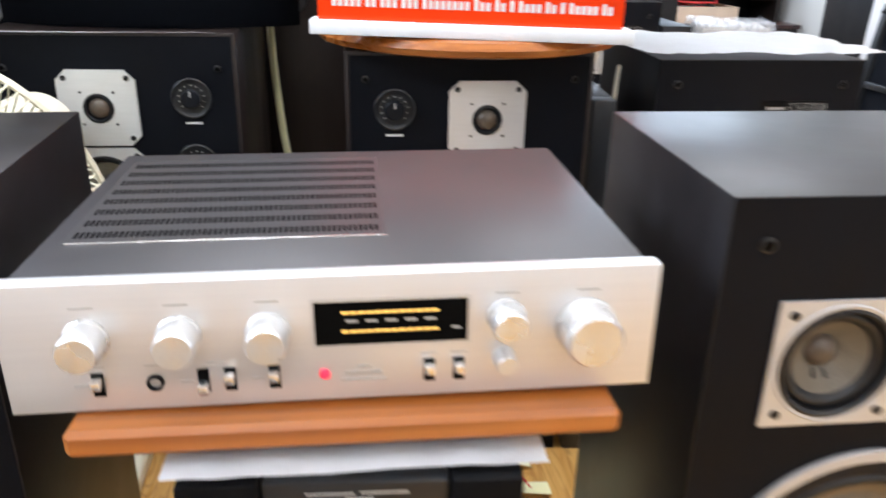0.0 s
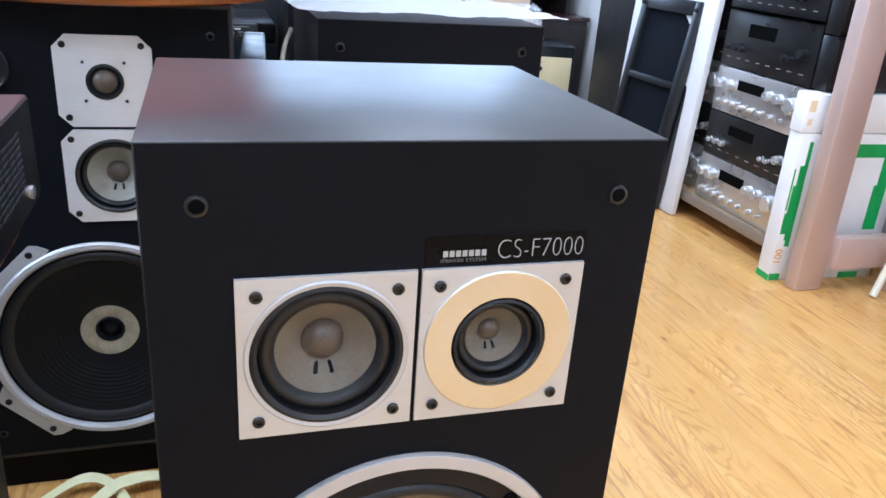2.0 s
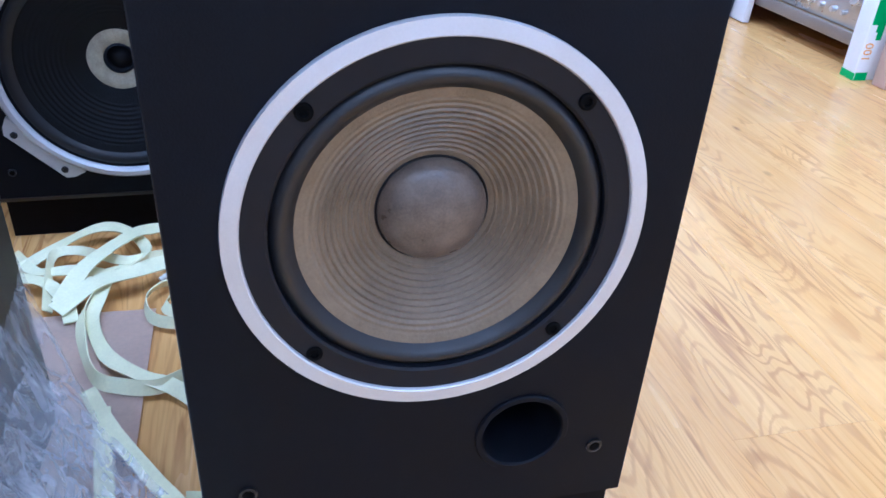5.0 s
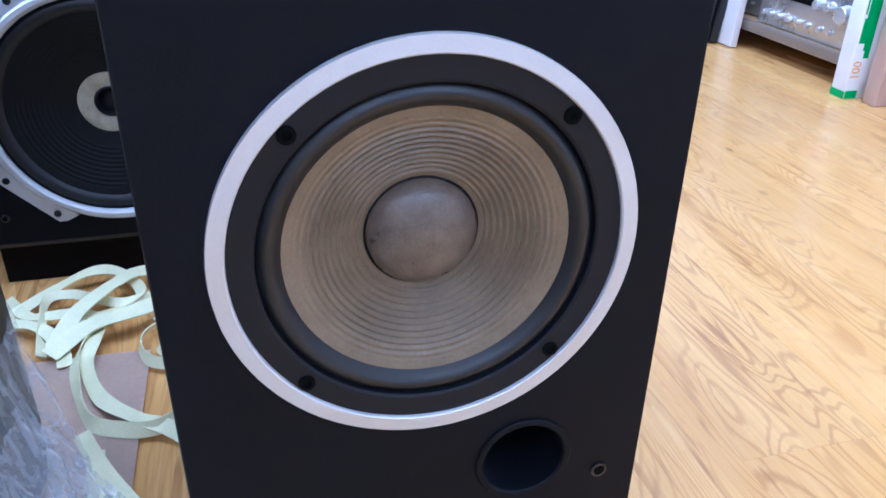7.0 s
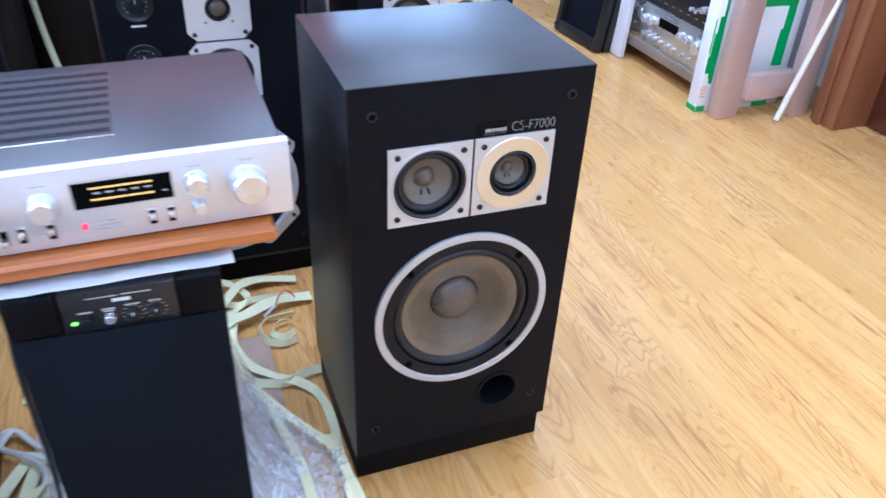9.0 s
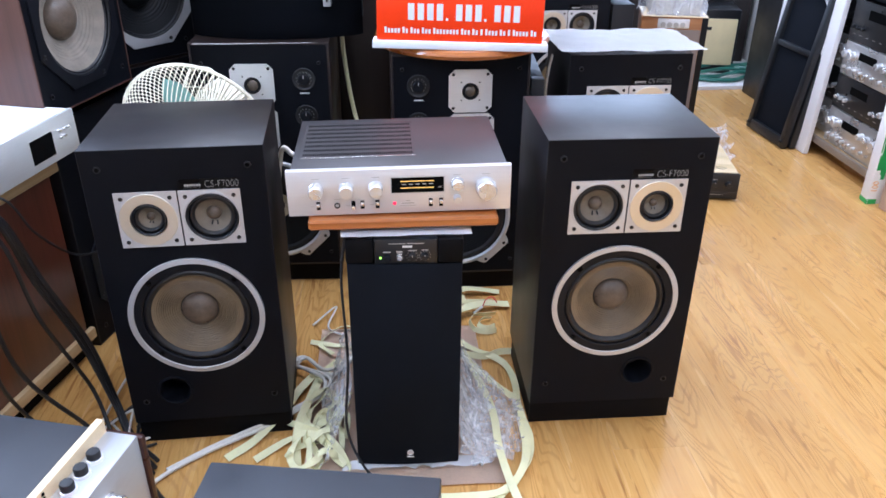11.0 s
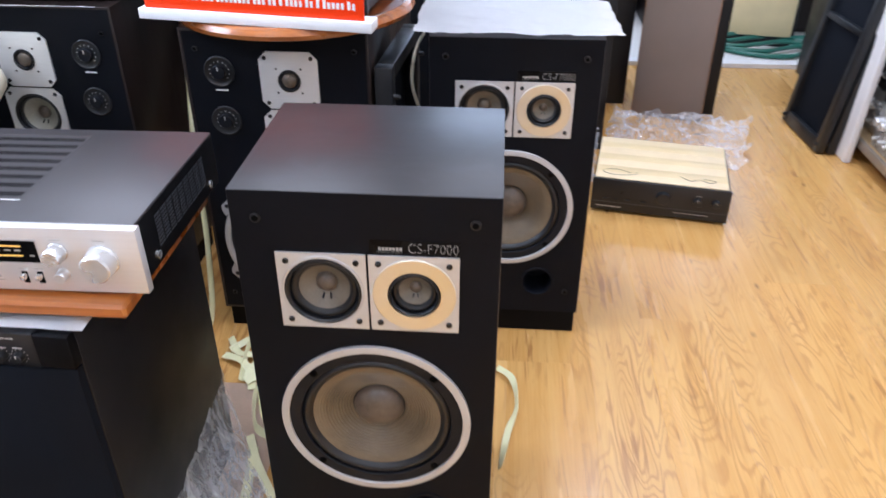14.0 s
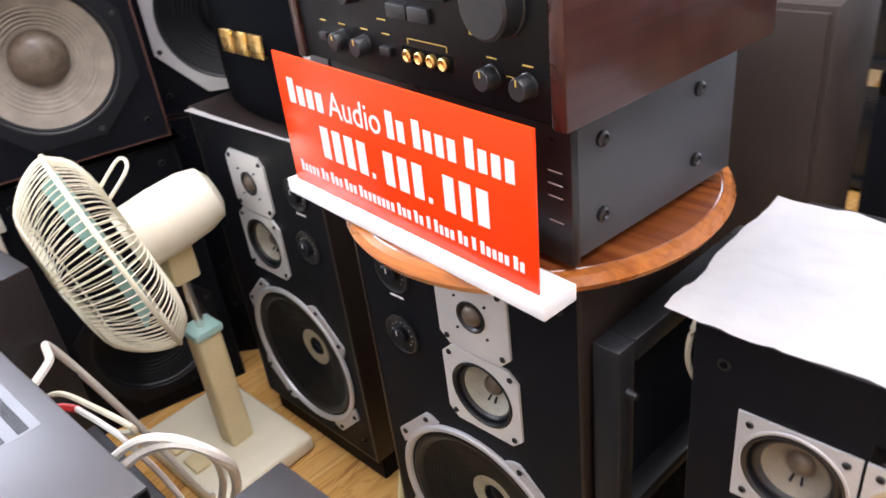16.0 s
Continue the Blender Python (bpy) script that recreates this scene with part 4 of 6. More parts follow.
def wood_amp(m):
    root = thing("amplifier", m, "black-faced amplifier with rosewood sides and gold lettering, stacked on another amplifier", "amplifier")
    part("chassis", box(-0.462, -0.020, 0.012, 0.345, 0.006, 0.168, 0.002), BLACKMETAL, root)
    for x0, x1 in ((-0.482, -0.462), (-0.020, 0.0)):
        part("side_panel", box(x0, x1, -0.004, 0.36, 0.004, 0.176, 0.003), ROSEWOOD, root, "polished rosewood side panel")
    for x in (-0.42, -0.06):
        for y in (0.05, 0.27):
            part("foot", lathe([(0.018, 0.0), (0.018, 0.0165), (0, 0.0165)], 0, 0, 20), RUBBER, root).matrix_local = pose(x, y, 0.0065, -90)
    f = part("faceplate", box(-0.462, -0.020, 0.0, 0.013, 0.008, 0.174, 0.001), FACEBLACK, root, "black metal faceplate")
    for x in (-0.425, -0.378, -0.328):
        knob(f, x, 0.104, 0.013, 0.018, BLACKPLASTIC, 0.0, line=GOLDINK)
    for x, z in ((-0.365, 0.042), (-0.318, 0.042), (-0.100, 0.042), (-0.050, 0.042)):
        knob(f, x, z, 0.012, 0.018, BLACKPLASTIC, 0.0, line=GOLDINK)
    knob(f, -0.082, 0.118, 0.034, 0.026, BLACKPLASTIC, 0.0, label="large black volume knob")
    for x in (-0.285, -0.255, -0.215, -0.175):
        part("push_button", box(x - 0.012 if x < -0.22 else x - 0.017, x + 0.012 if x < -0.22 else x + 0.017, -0.006, 0.001, 0.109, 0.121, 0.001), BLACKPLASTIC, f)
    for x in (-0.243, -0.205):
        part("push_button", box(x - 0.0175, x + 0.0175, -0.006, 0.001, 0.083, 0.099, 0.001), BLACKPLASTIC, f)
    part("push_button", box(-0.415, -0.398, -0.006, 0.001, 0.036, 0.046, 0.001), BLACKPLASTIC, f)
    part("push_button", box(-0.285, -0.265, -0.006, 0.001, 0.036, 0.046, 0.001), BLACKPLASTIC, f)
    part("socket_bay", box(-0.245, -0.160, -0.0012, 0.001, 0.034, 0.052), HOLE, f, smooth=False)
    for k in range(4):
        part("socket", lathe([(0.0075, 0), (0.0075, 0.006), (0.0055, 0.007), (0.003, 0.004), (0, 0.004)], -0.233 + k * 0.0205, 0.043, 20, 0.0), BRASS, f, "gold-plated socket")
    bars(f, [(x - 0.007, x + 0.007, 0.1225, 0.1240) for x in (-0.425, -0.378, -0.328)] + [(x - 0.007, x + 0.007, 0.0600, 0.0615) for x in (-0.407, -0.365, -0.318, -0.275, -0.100, -0.050)] + [(-0.288, -0.272, 0.076, 0.0775), (-0.235, -0.168, 0.0610, 0.0618), (-0.235, -0.2342, 0.055, 0.0618), (-0.1688, -0.168, 0.055, 0.0618), (-0.08, -0.070, 0.0455, 0.0463), (-0.072, -0.0712, 0.036, 0.0463), (-0.145, -0.118, 0.150, 0.152), (-0.13, -0.121, 0.080, 0.084)], 0.0, GOLDINK)
    return root


low_amp(pose(0.402, 1.236, 0.8188, 0, 0, TURNED))
wood_amp(pose(0.429, 1.194, 1.0020, 0, 0, TURNED))
# tilted foot of white foam with a red acrylic panel
sign = thing("sign", pose(0.183, 1.190, 0.8188, 0, 1.0, -5.3), "red acrylic shop sign with white lettering in a white foam base", "sign")
part("foam_base", box(-0.240, 0.245, -0.022, 0.030, 0.0, 0.021, 0.002), FOAM, sign, "white foam base")
pan = part("panel", box(-0.228, 0.228, -0.0018, 0.0018, 0.020, 0.206, 0.0005), RED, sign, "bright red panel")
pan.matrix_local = pose(0, -0.010, 0, -0.6)


def word_bars(x0, x1, z, h, words, small=0.76):
    """A narrow bar for each sign of a line of writing, x0 to x1; a dot after a word where its count is negative."""
    units = sum(abs(w) + (0.55 if w < 0 else 0) for w in words) + 0.45 * (len(words) - 1)
    pitch = (x1 - x0) / units
    out, x = [], x0
    for w in words:
        for k in range(abs(w)):
            out.append((x + 0.14 * pitch, x + 0.80 * pitch, z, z + h * (1.0 if k == 0 or w < 0 or small == 1.0 else small)))
            x += pitch
        if w < 0:
            out.append((x + 0.10 * pitch, x + 0.34 * pitch, z, z + 0.16 * h))
            x += 0.55 * pitch
        x += 0.45 * pitch
    return out


for item in word_bars(-0.205, -0.1210, 0.141, 0.034, [4]) + word_bars(0.0005, 0.206, 0.141, 0.034, [2, 4, 4]):
    bars(pan, [item], -0.0018, WHITEINK)
letters("Audio", 0.048, pan, pose(-0.1130, -0.0021, 0.141, 90) @ Matrix.Diagonal((0.90, 1, 1, 1)), WHITEINK, 0.0003, "LEFT")
for item in word_bars(-0.146, 0.168, 0.077, 0.044, [-4, -3, 3], 1.0):
    bars(pan, [item], -0.0018, WHITEINK)
for item in word_bars(-0.208, 0.212, 0.041, 0.016, [5, 2, 3, 3, 8, 3, 2, 1, 4, 2, 1, 5, 2]):
    bars(pan, [item], -0.0018, WHITEINK)

# ---- karaoke speaker on top ----
def karaoke_speaker(m):
    root = thing("karaoke_speaker", m, "black karaoke loudspeaker with a bulging grille, lying on white paper", "loudspeaker")
    part("cabinet", box(-0.245, 0.245, 0.06, 0.31, 0.008, 0.30, 0.008), BLACKPLASTIC, root)
    b = bmesh.new()
    n, rows = 26, []
    for z, s in ((0.0, 0.90), (0.012, 0.97), (0.05, 1.0), (0.15, 1.0), (0.25, 1.0), (0.288, 0.97), (0.30, 0.90)):
        rows.append([b.verts.new((0.255 * (2 * k / (n - 1) - 1), 0.075 - s * 0.085 * math.sin(math.pi * k / (n - 1)) ** 0.65, z)) for k in range(n)])
    for a, c_ in zip(rows, rows[1:]):
        for k in range(n - 1):
            b.faces.new((a[k], a[k + 1], c_[k + 1], c_[k]))
    bmesh.ops.solidify(b, geom=b.faces[:], thickness=-0.012)
    g = part("grille", b, BLACKCLOTH, root, "black bulging cloth grille")
    # emblem as plain gold blocks
    for x0, x1 in ((-0.094, -0.053), (-0.048, -0.007), (-0.002, 0.040)):
        part("emblem", box(x0, x1, -0.0165, -0.008, 0.123, 0.166, 0.004), BRASS, g, "gold emblem block")
    for s in (1,):
        horn = part("horn_bracket", box(0.148, 0.170, -0.010, 0.06, 0.095, 0.225, 0.002), SILVER, root, "silver bracket")
        for z in (0.112, 0.208):
            screw(horn, 0.159, z, -0.010, 0.004)
    return root


karaoke_speaker(pose(-0.345, 1.375, 0.8085, 0, 0, -2))
pp = part("paper_sheet", sheet([(-0.58, 1.325, 0.8066), (-0.22, 1.330, 0.8066), (-0.22, 1.60, 0.8066), (-0.58, 1.60, 0.8066)], 10, 10, 0.0008, 9, 0.0012, 3.0, 0.8064), PAPER)
tagged(pp, "white paper sheet under the karaoke speaker", "paper")
fm = part("foam_sheet", sheet([(0.491, 1.266, 0.7870), (0.932, 1.263, 0.7870), (0.928, 1.560, 0.7870), (0.493, 1.568, 0.7870)], 40, 30, 0.0060, 17, 0.004, 5.0, 0.7815), FOAM)
tagged(fm, "wavy white foam sheet lying on the loudspeaker", "foam sheet")

# ---- a leaning black panel between the two loudspeakers ----
gp = thing("grille_frame", pose(0.4065, 1.257, 0, 0, 0, -4), "black grille frame standing on edge between two loudspeakers", "grille frame")
part("cloth", box(0.0005, 0.007, 0.004, 0.346, 0.004, 0.706, 0.001), BLACKCLOTH, gp, "black grille cloth")
for y0, y1, z0, z1 in ((0.0, 0.034, 0.0, 0.710), (0.316, 0.350, 0.0, 0.710), (0.034, 0.316, 0.0, 0.034), (0.034, 0.316, 0.676, 0.710), (0.034, 0.316, 0.400, 0.425)):
    part("batten", box(0.0, 0.040 if z1 - z0 != 0.025 else 0.022, y0, y1, z0, z1, 0.004), BLACKPLASTIC, gp)
for y in (0.018, 0.332):
    for z in (0.640, 0.070):
        part("peg", lathe([(0.006, 0), (0.0045, 0.014), (0, 0.014)], 0, 0, 14), BLACKPLASTIC, gp).matrix_local = pose(0.040, y, z, 0, 0, 90)

# ---- black amplifier with taped cardboard ----
def black_amp(m):
    root = thing("amplifier", m, "black hi-fi amplifier on the floor with taped cardboard on top", "amplifier")
    part("chassis", box(-0.215, 0.215, 0.006, 0.34, 0.012, 0.118, 0.002), BLACKMETAL, root)
    f = part("faceplate", box(-0.218, 0.218, -0.006, 0.008, 0.010, 0.122, 0.002), BLACKMETAL, root)
    part("groove", box(-0.216, 0.216, -0.0068, -0.005, 0.040, 0.0425), GREYMETAL, f, smooth=False)
    knob(f, 0.010, 0.078, 0.022, 0.016, BLACKPLASTIC, -0.006)
    for x in (0.118, 0.176):
        knob(f, x, 0.076, 0.013, 0.014, BLACKPLASTIC, -0.006, line=GREYINK)
    for x in (-0.17, -0.14, -0.10, -0.05):
        part("push_button", box(x - 0.009, x + 0.009, -0.010, -0.005, 0.048, 0.056, 0.001), BLACKPLASTIC, f)
    bars(f, [(-0.20, -0.12, 0.024, 0.027), (0.05, 0.16, 0.028, 0.0295), (0.11, 0.13, 0.095, 0.0965)], -0.006, GREYINK)
    for x in (-0.18, 0.18):
        for y in (0.04, 0.29):
            part("foot", lathe([(0.018, 0.0), (0.018, 0.0125), (0, 0.0125)], 0, 0, 18), RUBBER, root).matrix_local = pose(x, y, 0.0125, -90)
    return root


KM = pose(1.214, 1.930, 0, 0, 0, -10)
black_amp(KM)
kc = part("cardboard_sheet", box(-0.212, 0.208, 0.002, 0.335, 0.1222, 0.1262, 0.001), PALECARD)
kc.matrix_world = KM
tagged(kc, "pale cardboard taped over the black amplifier", "cardboard")
for k, y in enumerate((0.07, 0.17, 0.27)):
    part("tape", box(-0.2115 + 0.002 * k, 0.2075, y - 0.024, y + 0.024, 0.1258, 0.1267, 0.0003), TAPE, kc, "glossy tan tape")
part("scribble", tube([(-0.10, 0.05, 0.1270), (-0.15, 0.07, 0.1270), (-0.19, 0.045, 0.1270), (-0.15, 0.025, 0.1270), (-0.09, 0.04, 0.1270), (-0.08, 0.055, 0.1270)], 0.0009, 5, 8), CABLEBLACK, kc)
part("scribble", tube([(0.06, 0.06, 0.1270), (0.09, 0.035, 0.1270), (0.12, 0.05, 0.1270), (0.15, 0.035, 0.1270), (0.17, 0.05, 0.1270), (0.13, 0.06, 0.1270)], 0.0011, 5, 8), CABLEBLACK, kc)

# ---- brown speaker with a taupe grille ----
es = thing("loudspeaker", pose(1.388, 2.798, 0, 0, 0, -13.5), "older loudspeaker with a taupe cloth grille and orange wood strip", "loudspeaker")
part("cabinet", box(-0.145, 0.145, 0.012, 0.20, 0, 0.575, 0.003), ORANGEWOOD, es, "orange-brown wood cabinet")
part("grille", box(-0.142, 0.142, 0.0, 0.014, 0.004, 0.515, 0.003), TAUPE, es, "taupe cloth grille")
lab = part("name_plate", box(-0.065, 0.085, 0.004, 0.014, 0.522, 0.566, 0.002), PLATE, es, "white control plate with four dials")
for k in range(4):
    part("dial", lathe([(0.0125, 0.0), (0.0125, 0.003), (0.008, 0.004), (0.0075, 0.001), (0, 0.001)], -0.040 + k * 0.031, 0.538, 24, 0.004), GREYINK, lab)
wrapb = thing("wrapped_parcel", pose(1.40, 2.80, 0.576, 0, 0, -12), "clear plastic wrapped stack of grey equipment on the brown speaker", "parcel")
part("contents", box(-0.12, 0.13, 0.02, 0.24, 0.004, 0.085, 0.012), GREYINK, wrapb)
part("paper", box(-0.15, 0.16, -0.005, 0.25, 0.0, 0.003), PALECARD, wrapb, smooth=False)
for k, cs in enumerate(([(-0.14, 0.0, 0.004), (0.15, 0.0, 0.004), (0.145, 0.03, 0.105), (-0.135, 0.03, 0.105)], [(-0.135, 0.02, 0.098), (0.145, 0.02, 0.098), (0.145, 0.24, 0.098), (-0.135, 0.24, 0.098)], [(0.145, 0.01, 0.004), (0.19, 0.24, 0.004), (0.15, 0.24, 0.105), (0.14, 0.02, 0.105)], [(-0.15, 0.01, 0.004), (-0.17, 0.22, 0.004), (-0.13, 0.24, 0.105), (-0.13, 0.02, 0.105)])):
    part("wrap", sheet(cs, 16, 10, 0.012, 22, 0, 11.0 + k), BAG, wrapb, "crinkled clear plastic")
bl = part("black_block", box(1.545, 1.60, 2.86, 3.12, 0, 0.56, 0.004), BLACK)
tagged(bl, "plain black cabinet behind the brown speaker", "cabinet")
bagf = part("plastic_bag", sheet([(1.10, 2.35, 0.02), (1.62, 2.30, 0.02), (1.70, 2.72, 0.05), (1.15, 2.78, 0.06)], 34, 26, 0.045, 13, 0, 21.0, 0.003), BAG)
tagged(bagf, "crumpled clear plastic bag lying on the floor", "plastic bag")

# ---- far corner: cream-fronted box, hoses, dark shelving ----
cb = thing("equipment_box", pose(2.02, 3.86, 0.006, 0, 0, -12), "black box with a cream front panel, wrapped in film", "box")
part("body", box(-0.20, 0.20, 0.012, 0.36, 0.05, 0.40, 0.006), BLACKPLASTIC, cb)
part("front_panel", box(-0.17, 0.185, 0.0, 0.014, 0.055, 0.345, 0.006), CREAM, cb, "cream front panel")
part("handle", box(-0.02, 0.03, -0.004, 0.002, 0.275, 0.295, 0.002), BLACKPLASTIC, cb)
part("base", box(-0.19, 0.19, 0.02, 0.35, 0, 0.05), BLACKPLASTIC, cb)
part("film", sheet([(-0.215, 0.0, 0.02), (-0.215, 0.37, 0.02), (-0.21, 0.37, 0.42), (-0.21, 0.0, 0.42)], 14, 14, 0.012, 12, 0, 31.0), GLASSY, cb)
for k in range(5):
    rr = random.Random(40 + k)
    pts = [(1.72 + 0.10 * j + rr.uniform(-0.03, 0.03), 3.68 + 0.05 * k + 0.05 * math.sin(j * 1.3 + k) , 0.022 + 0.010 * k) for j in range(8)]
    h = part("hose", tube(pts, 0.012, 8, 6), GREENHOSE)
    tagged(h, "coiled green garden hose on the pale tiles", "hose", "hose coils")
sh = thing("shelf_unit", pose(1.95, 4.28, 0.006), "dark wooden shelf unit with cardboard and wires on it", "shelf unit")
for z in (0.44, 0.64):
    part("shelf", box(-0.55, 0.42, 0.0, 0.36, z, z + 0.025, 0.002), DARKWOOD, sh)
for x in (-0.55, 0.395):
    part("upright", box(x, x + 0.025, 0.0, 0.36, 0, 0.90), DARKWOOD, sh)
ca = part("cardboard_box", box(1.78, 2.18, 4.30, 4.58, 0.6715, 0.79, 0.004), CARDBOARD)
tagged(ca, "open brown cardboard box on the shelf", "cardboard box")


# ---- leaning grilles and white board before the rack ----
wb = part("white_board", box(-0.012, 0.012, -0.27, 0.27, 0, 1.05, 0.002), WHITEBOARD)
wb.matrix_world = pose(1.992, 2.672, 0.003, 0, 2.6, 0)
tagged(wb, "tall white laminate board leaning against the amplifier rack", "board")


def leaning_grille(m, label):
    root = thing("speaker_grille", m, label, "speaker grille", "leaning speaker grilles")
    part("cloth", box(-0.004, 0.004, 0.02, 0.33, 0.02, 0.73, 0.001), BLACKCLOTH, root, "black grille cloth")
    for y0, y1, z0, z1 in ((0, 0.035, 0, 0.75), (0.315, 0.35, 0, 0.75), (0.035, 0.315, 0, 0.05), (0.035, 0.315, 0.70, 0.75), (0.035, 0.315, 0.44, 0.465)):
        part("batten", box(-0.024, 0.008, y0, y1, z0, z1, 0.004), BLACKPLASTIC, root)
    for y in (0.018, 0.332):
        for z in (0.03, 0.72):
            b = lathe([(0.008, 0), (0.006, 0.012), (0, 0.012)], 0, 0, 14)
            part("peg", b, BLACKPLASTIC, root).matrix_local = pose(-0.024, y, z, 0, 0, -90)
    return root


leaning_grille(pose(1.925, 2.475, 0.004, 0, 8, 4), "black cloth loudspeaker grille leaning back, inner side out")
leaning_grille(pose(1.965, 2.470, 0.004, 0, 7.5, 2), "black cloth loudspeaker grille leaning against the white board")

# ---- rack of amplifiers along the east wall ----
rack = thing("amplifier_rack", pose(0, 0, 0), "beige metal rack with wooden shelves", "rack")
for y0, y1 in ((1.695, 1.745),):
    part("post", box(2.285, 2.375, 1.690, 1.740, 0, 1.55, 0.004), POST, rack)
    part("post", box(1.995, 2.090, 1.745, 1.795, 0, 1.55, 0.004), POST, rack)
    part("cross_bar", box(2.088, 2.287, 1.715, 1.755, 0.075, 0.172, 0.004), POST, rack)
    part("cross_bar", box(2.088, 2.287, 1.715, 1.755, 1.30, 1.39, 0.004), POST, rack)
part("post", box(2.05, 2.10, 2.84, 2.89, 0, 1.55, 0.004), POST, rack)
part("post", box(2.37, 2.42, 2.84, 2.89, 0, 1.55, 0.004), POST, rack)
for z in (0.062,):
    part("shelf", box(2.035, 2.42, 1.90, 2.84, z, z + 0.030, 0.002), SHELFWOOD, rack)
part("edge_rail", box(2.022, 2.036, 1.90, 2.84, 0.060, 0.094, 0.002), RAIL, rack, "dull beige edge rail")


def rack_amp(m, face, cover, knobs, h, label, dark):
    """Front along local -y, width 0.43 in x, z from its support."""
    root = thing("amplifier", m, label, "amplifier", "amplifiers in the rack")
    part("cover", box(-0.212, 0.212, 0.008, 0.33, 0.008, h - 0.004, 0.003), cover, root)
    f = part("faceplate", box(-0.218, 0.218, -0.005, 0.010, 0.004, h, 0.0015), face, root)
    for x, z, r in knobs:
        knob(f, x, z * h, r, 0.026 if r > 0.009 else 0.016, BLACKPLASTIC if dark == 2 else SPUN, -0.005)
    part("window", box(-0.10, 0.03, -0.0062, -0.004, 0.58 * h, 0.80 * h), HOLE, f, smooth=False)
    bars(f, [(-0.19 + 0.05 * k, -0.17 + 0.05 * k, 0.18 * h, 0.18 * h + 0.002) for k in range(8)], -0.005, GREYINK)
    for x in (-0.17, 0.17):
        for y in (0.04, 0.28):
            part("foot", lathe([(0.014, 0.0), (0.014, 0.009), (0, 0.009)], 0, 0, 14), RUBBER, root).matrix_local = pose(x, y, 0.009, -90)
    return root


KN = [(-0.185, 0.64, 0.017), (-0.140, 0.64, 0.017), (0.065, 0.66, 0.015), (0.110, 0.66, 0.015), (0.172, 0.60, 0.026), (-0.185, 0.25, 0.008), (-0.145, 0.25, 0.008), (-0.105, 0.25, 0.008), (-0.06, 0.25, 0.008), (-0.015, 0.25, 0.008), (0.03, 0.25, 0.008), (0.085, 0.25, 0.009), (0.13, 0.25, 0.007)]
KB = [(-0.185, 0.35, 0.009), (-0.15, 0.35, 0.009), (-0.115, 0.35, 0.009), (0.09, 0.38, 0.008), (0.12, 0.38, 0.008), (0.17, 0.5, 0.014)]
z = 0.0925
for k, (kind_, h, kn) in enumerate((("s", 0.163, KN), ("b", 0.150, KB), ("s", 0.150, KN), ("k", 0.185, KB), ("k", 0.15, KB))):
    face, cover, dark, lb = {"s": (RACKFACE, GREYMETAL, 0, "silver-faced vintage amplifier with many knobs in the rack"), "b": (BLACKMETAL, BLACKMETAL, 0, "black-faced tuner amplifier with silver knobs in the rack"), "k": (BLACKMETAL, BLACKMETAL, 2, "all-black receiver wrapped in film in the rack")}[kind_]
    a = rack_amp(pose(2.046, 2.150, z, 0, 0, -90), face, cover, kn, h, lb, dark)
    b = copy_thing(a, pose(2.090, 2.600, z, 0, 0, -90))
    if kind_ == "k" and h > 0.16:
        lip = part("foam_strip", sheet([(-0.225, -0.03, h + 0.0002), (0.225, -0.03, h + 0.0002), (0.225, 0.2, h + 0.0002), (-0.225, 0.2, h + 0.0002)], 12, 6, 0.0, 9, 0.0008), FOAM, a, "white packing foam edge", smooth=False)
    z += h + 0.001

# ---- cartons and white stick at the rack's end ----
def carton(m, w, dp, h, label, prints):
    root = thing("carton", m, label, "carton", "printed cartons")
    bx = part("box", box(0, w, 0, dp, 0, h, 0.003), CARTON, root)
    for name, items, ink, face in prints:
        for u0, u1, z0, z1 in items:
            b = box(u0, u1, -0.0006, 0.002, z0, z1) if face == "front" else box(-0.0006, 0.002, u0, u1, z0, z1)
            part(name, b, ink, bx, smooth=False)
    return root


ct = carton(pose(1.962, 1.828, 0, 0, 0, -3), 0.37, 0.055, 0.455, "white carton with green grass print, standing on the floor", [
    ("green_print", [(0.004, 0.040, 0.0, 0.022), (0.030, 0.046, 0.110, 0.300), (0.033, 0.045, 0.300, 0.430), (0.024, 0.030, 0.130, 0.150), (0.006, 0.030, 0.150, 0.215), (0.012, 0.032, 0.215, 0.300), (0.020, 0.034, 0.300, 0.360), (0.004, 0.009, 0.225, 0.35), (0.115, 0.335, 0.385, 0.425), (0.290, 0.335, 0.160, 0.300), (0.300, 0.335, 0.300, 0.385), (0.25, 0.32, 0.0, 0.020), (0.12, 0.20, 0.438, 0.452)], GREENINK, "front"),
    ("green_print", [(0.0, 0.055, 0.0, 0.020)], GREENINK, "side")])
letters("100", 0.034, ct, pose(0.030, -0.0012, 0.052, 90, -90), ORANGEINK, align="LEFT")
c2 = carton(pose(1.955, 1.826, 0.4565, 0, 0, -3), 0.38, 0.055, 0.11, "low white carton on top of the green-printed one", [
    ("brown_print", [(0.008, 0.030, 0.060, 0.092), (0.012, 0.026, 0.022, 0.040)], PALECARD, "front")])
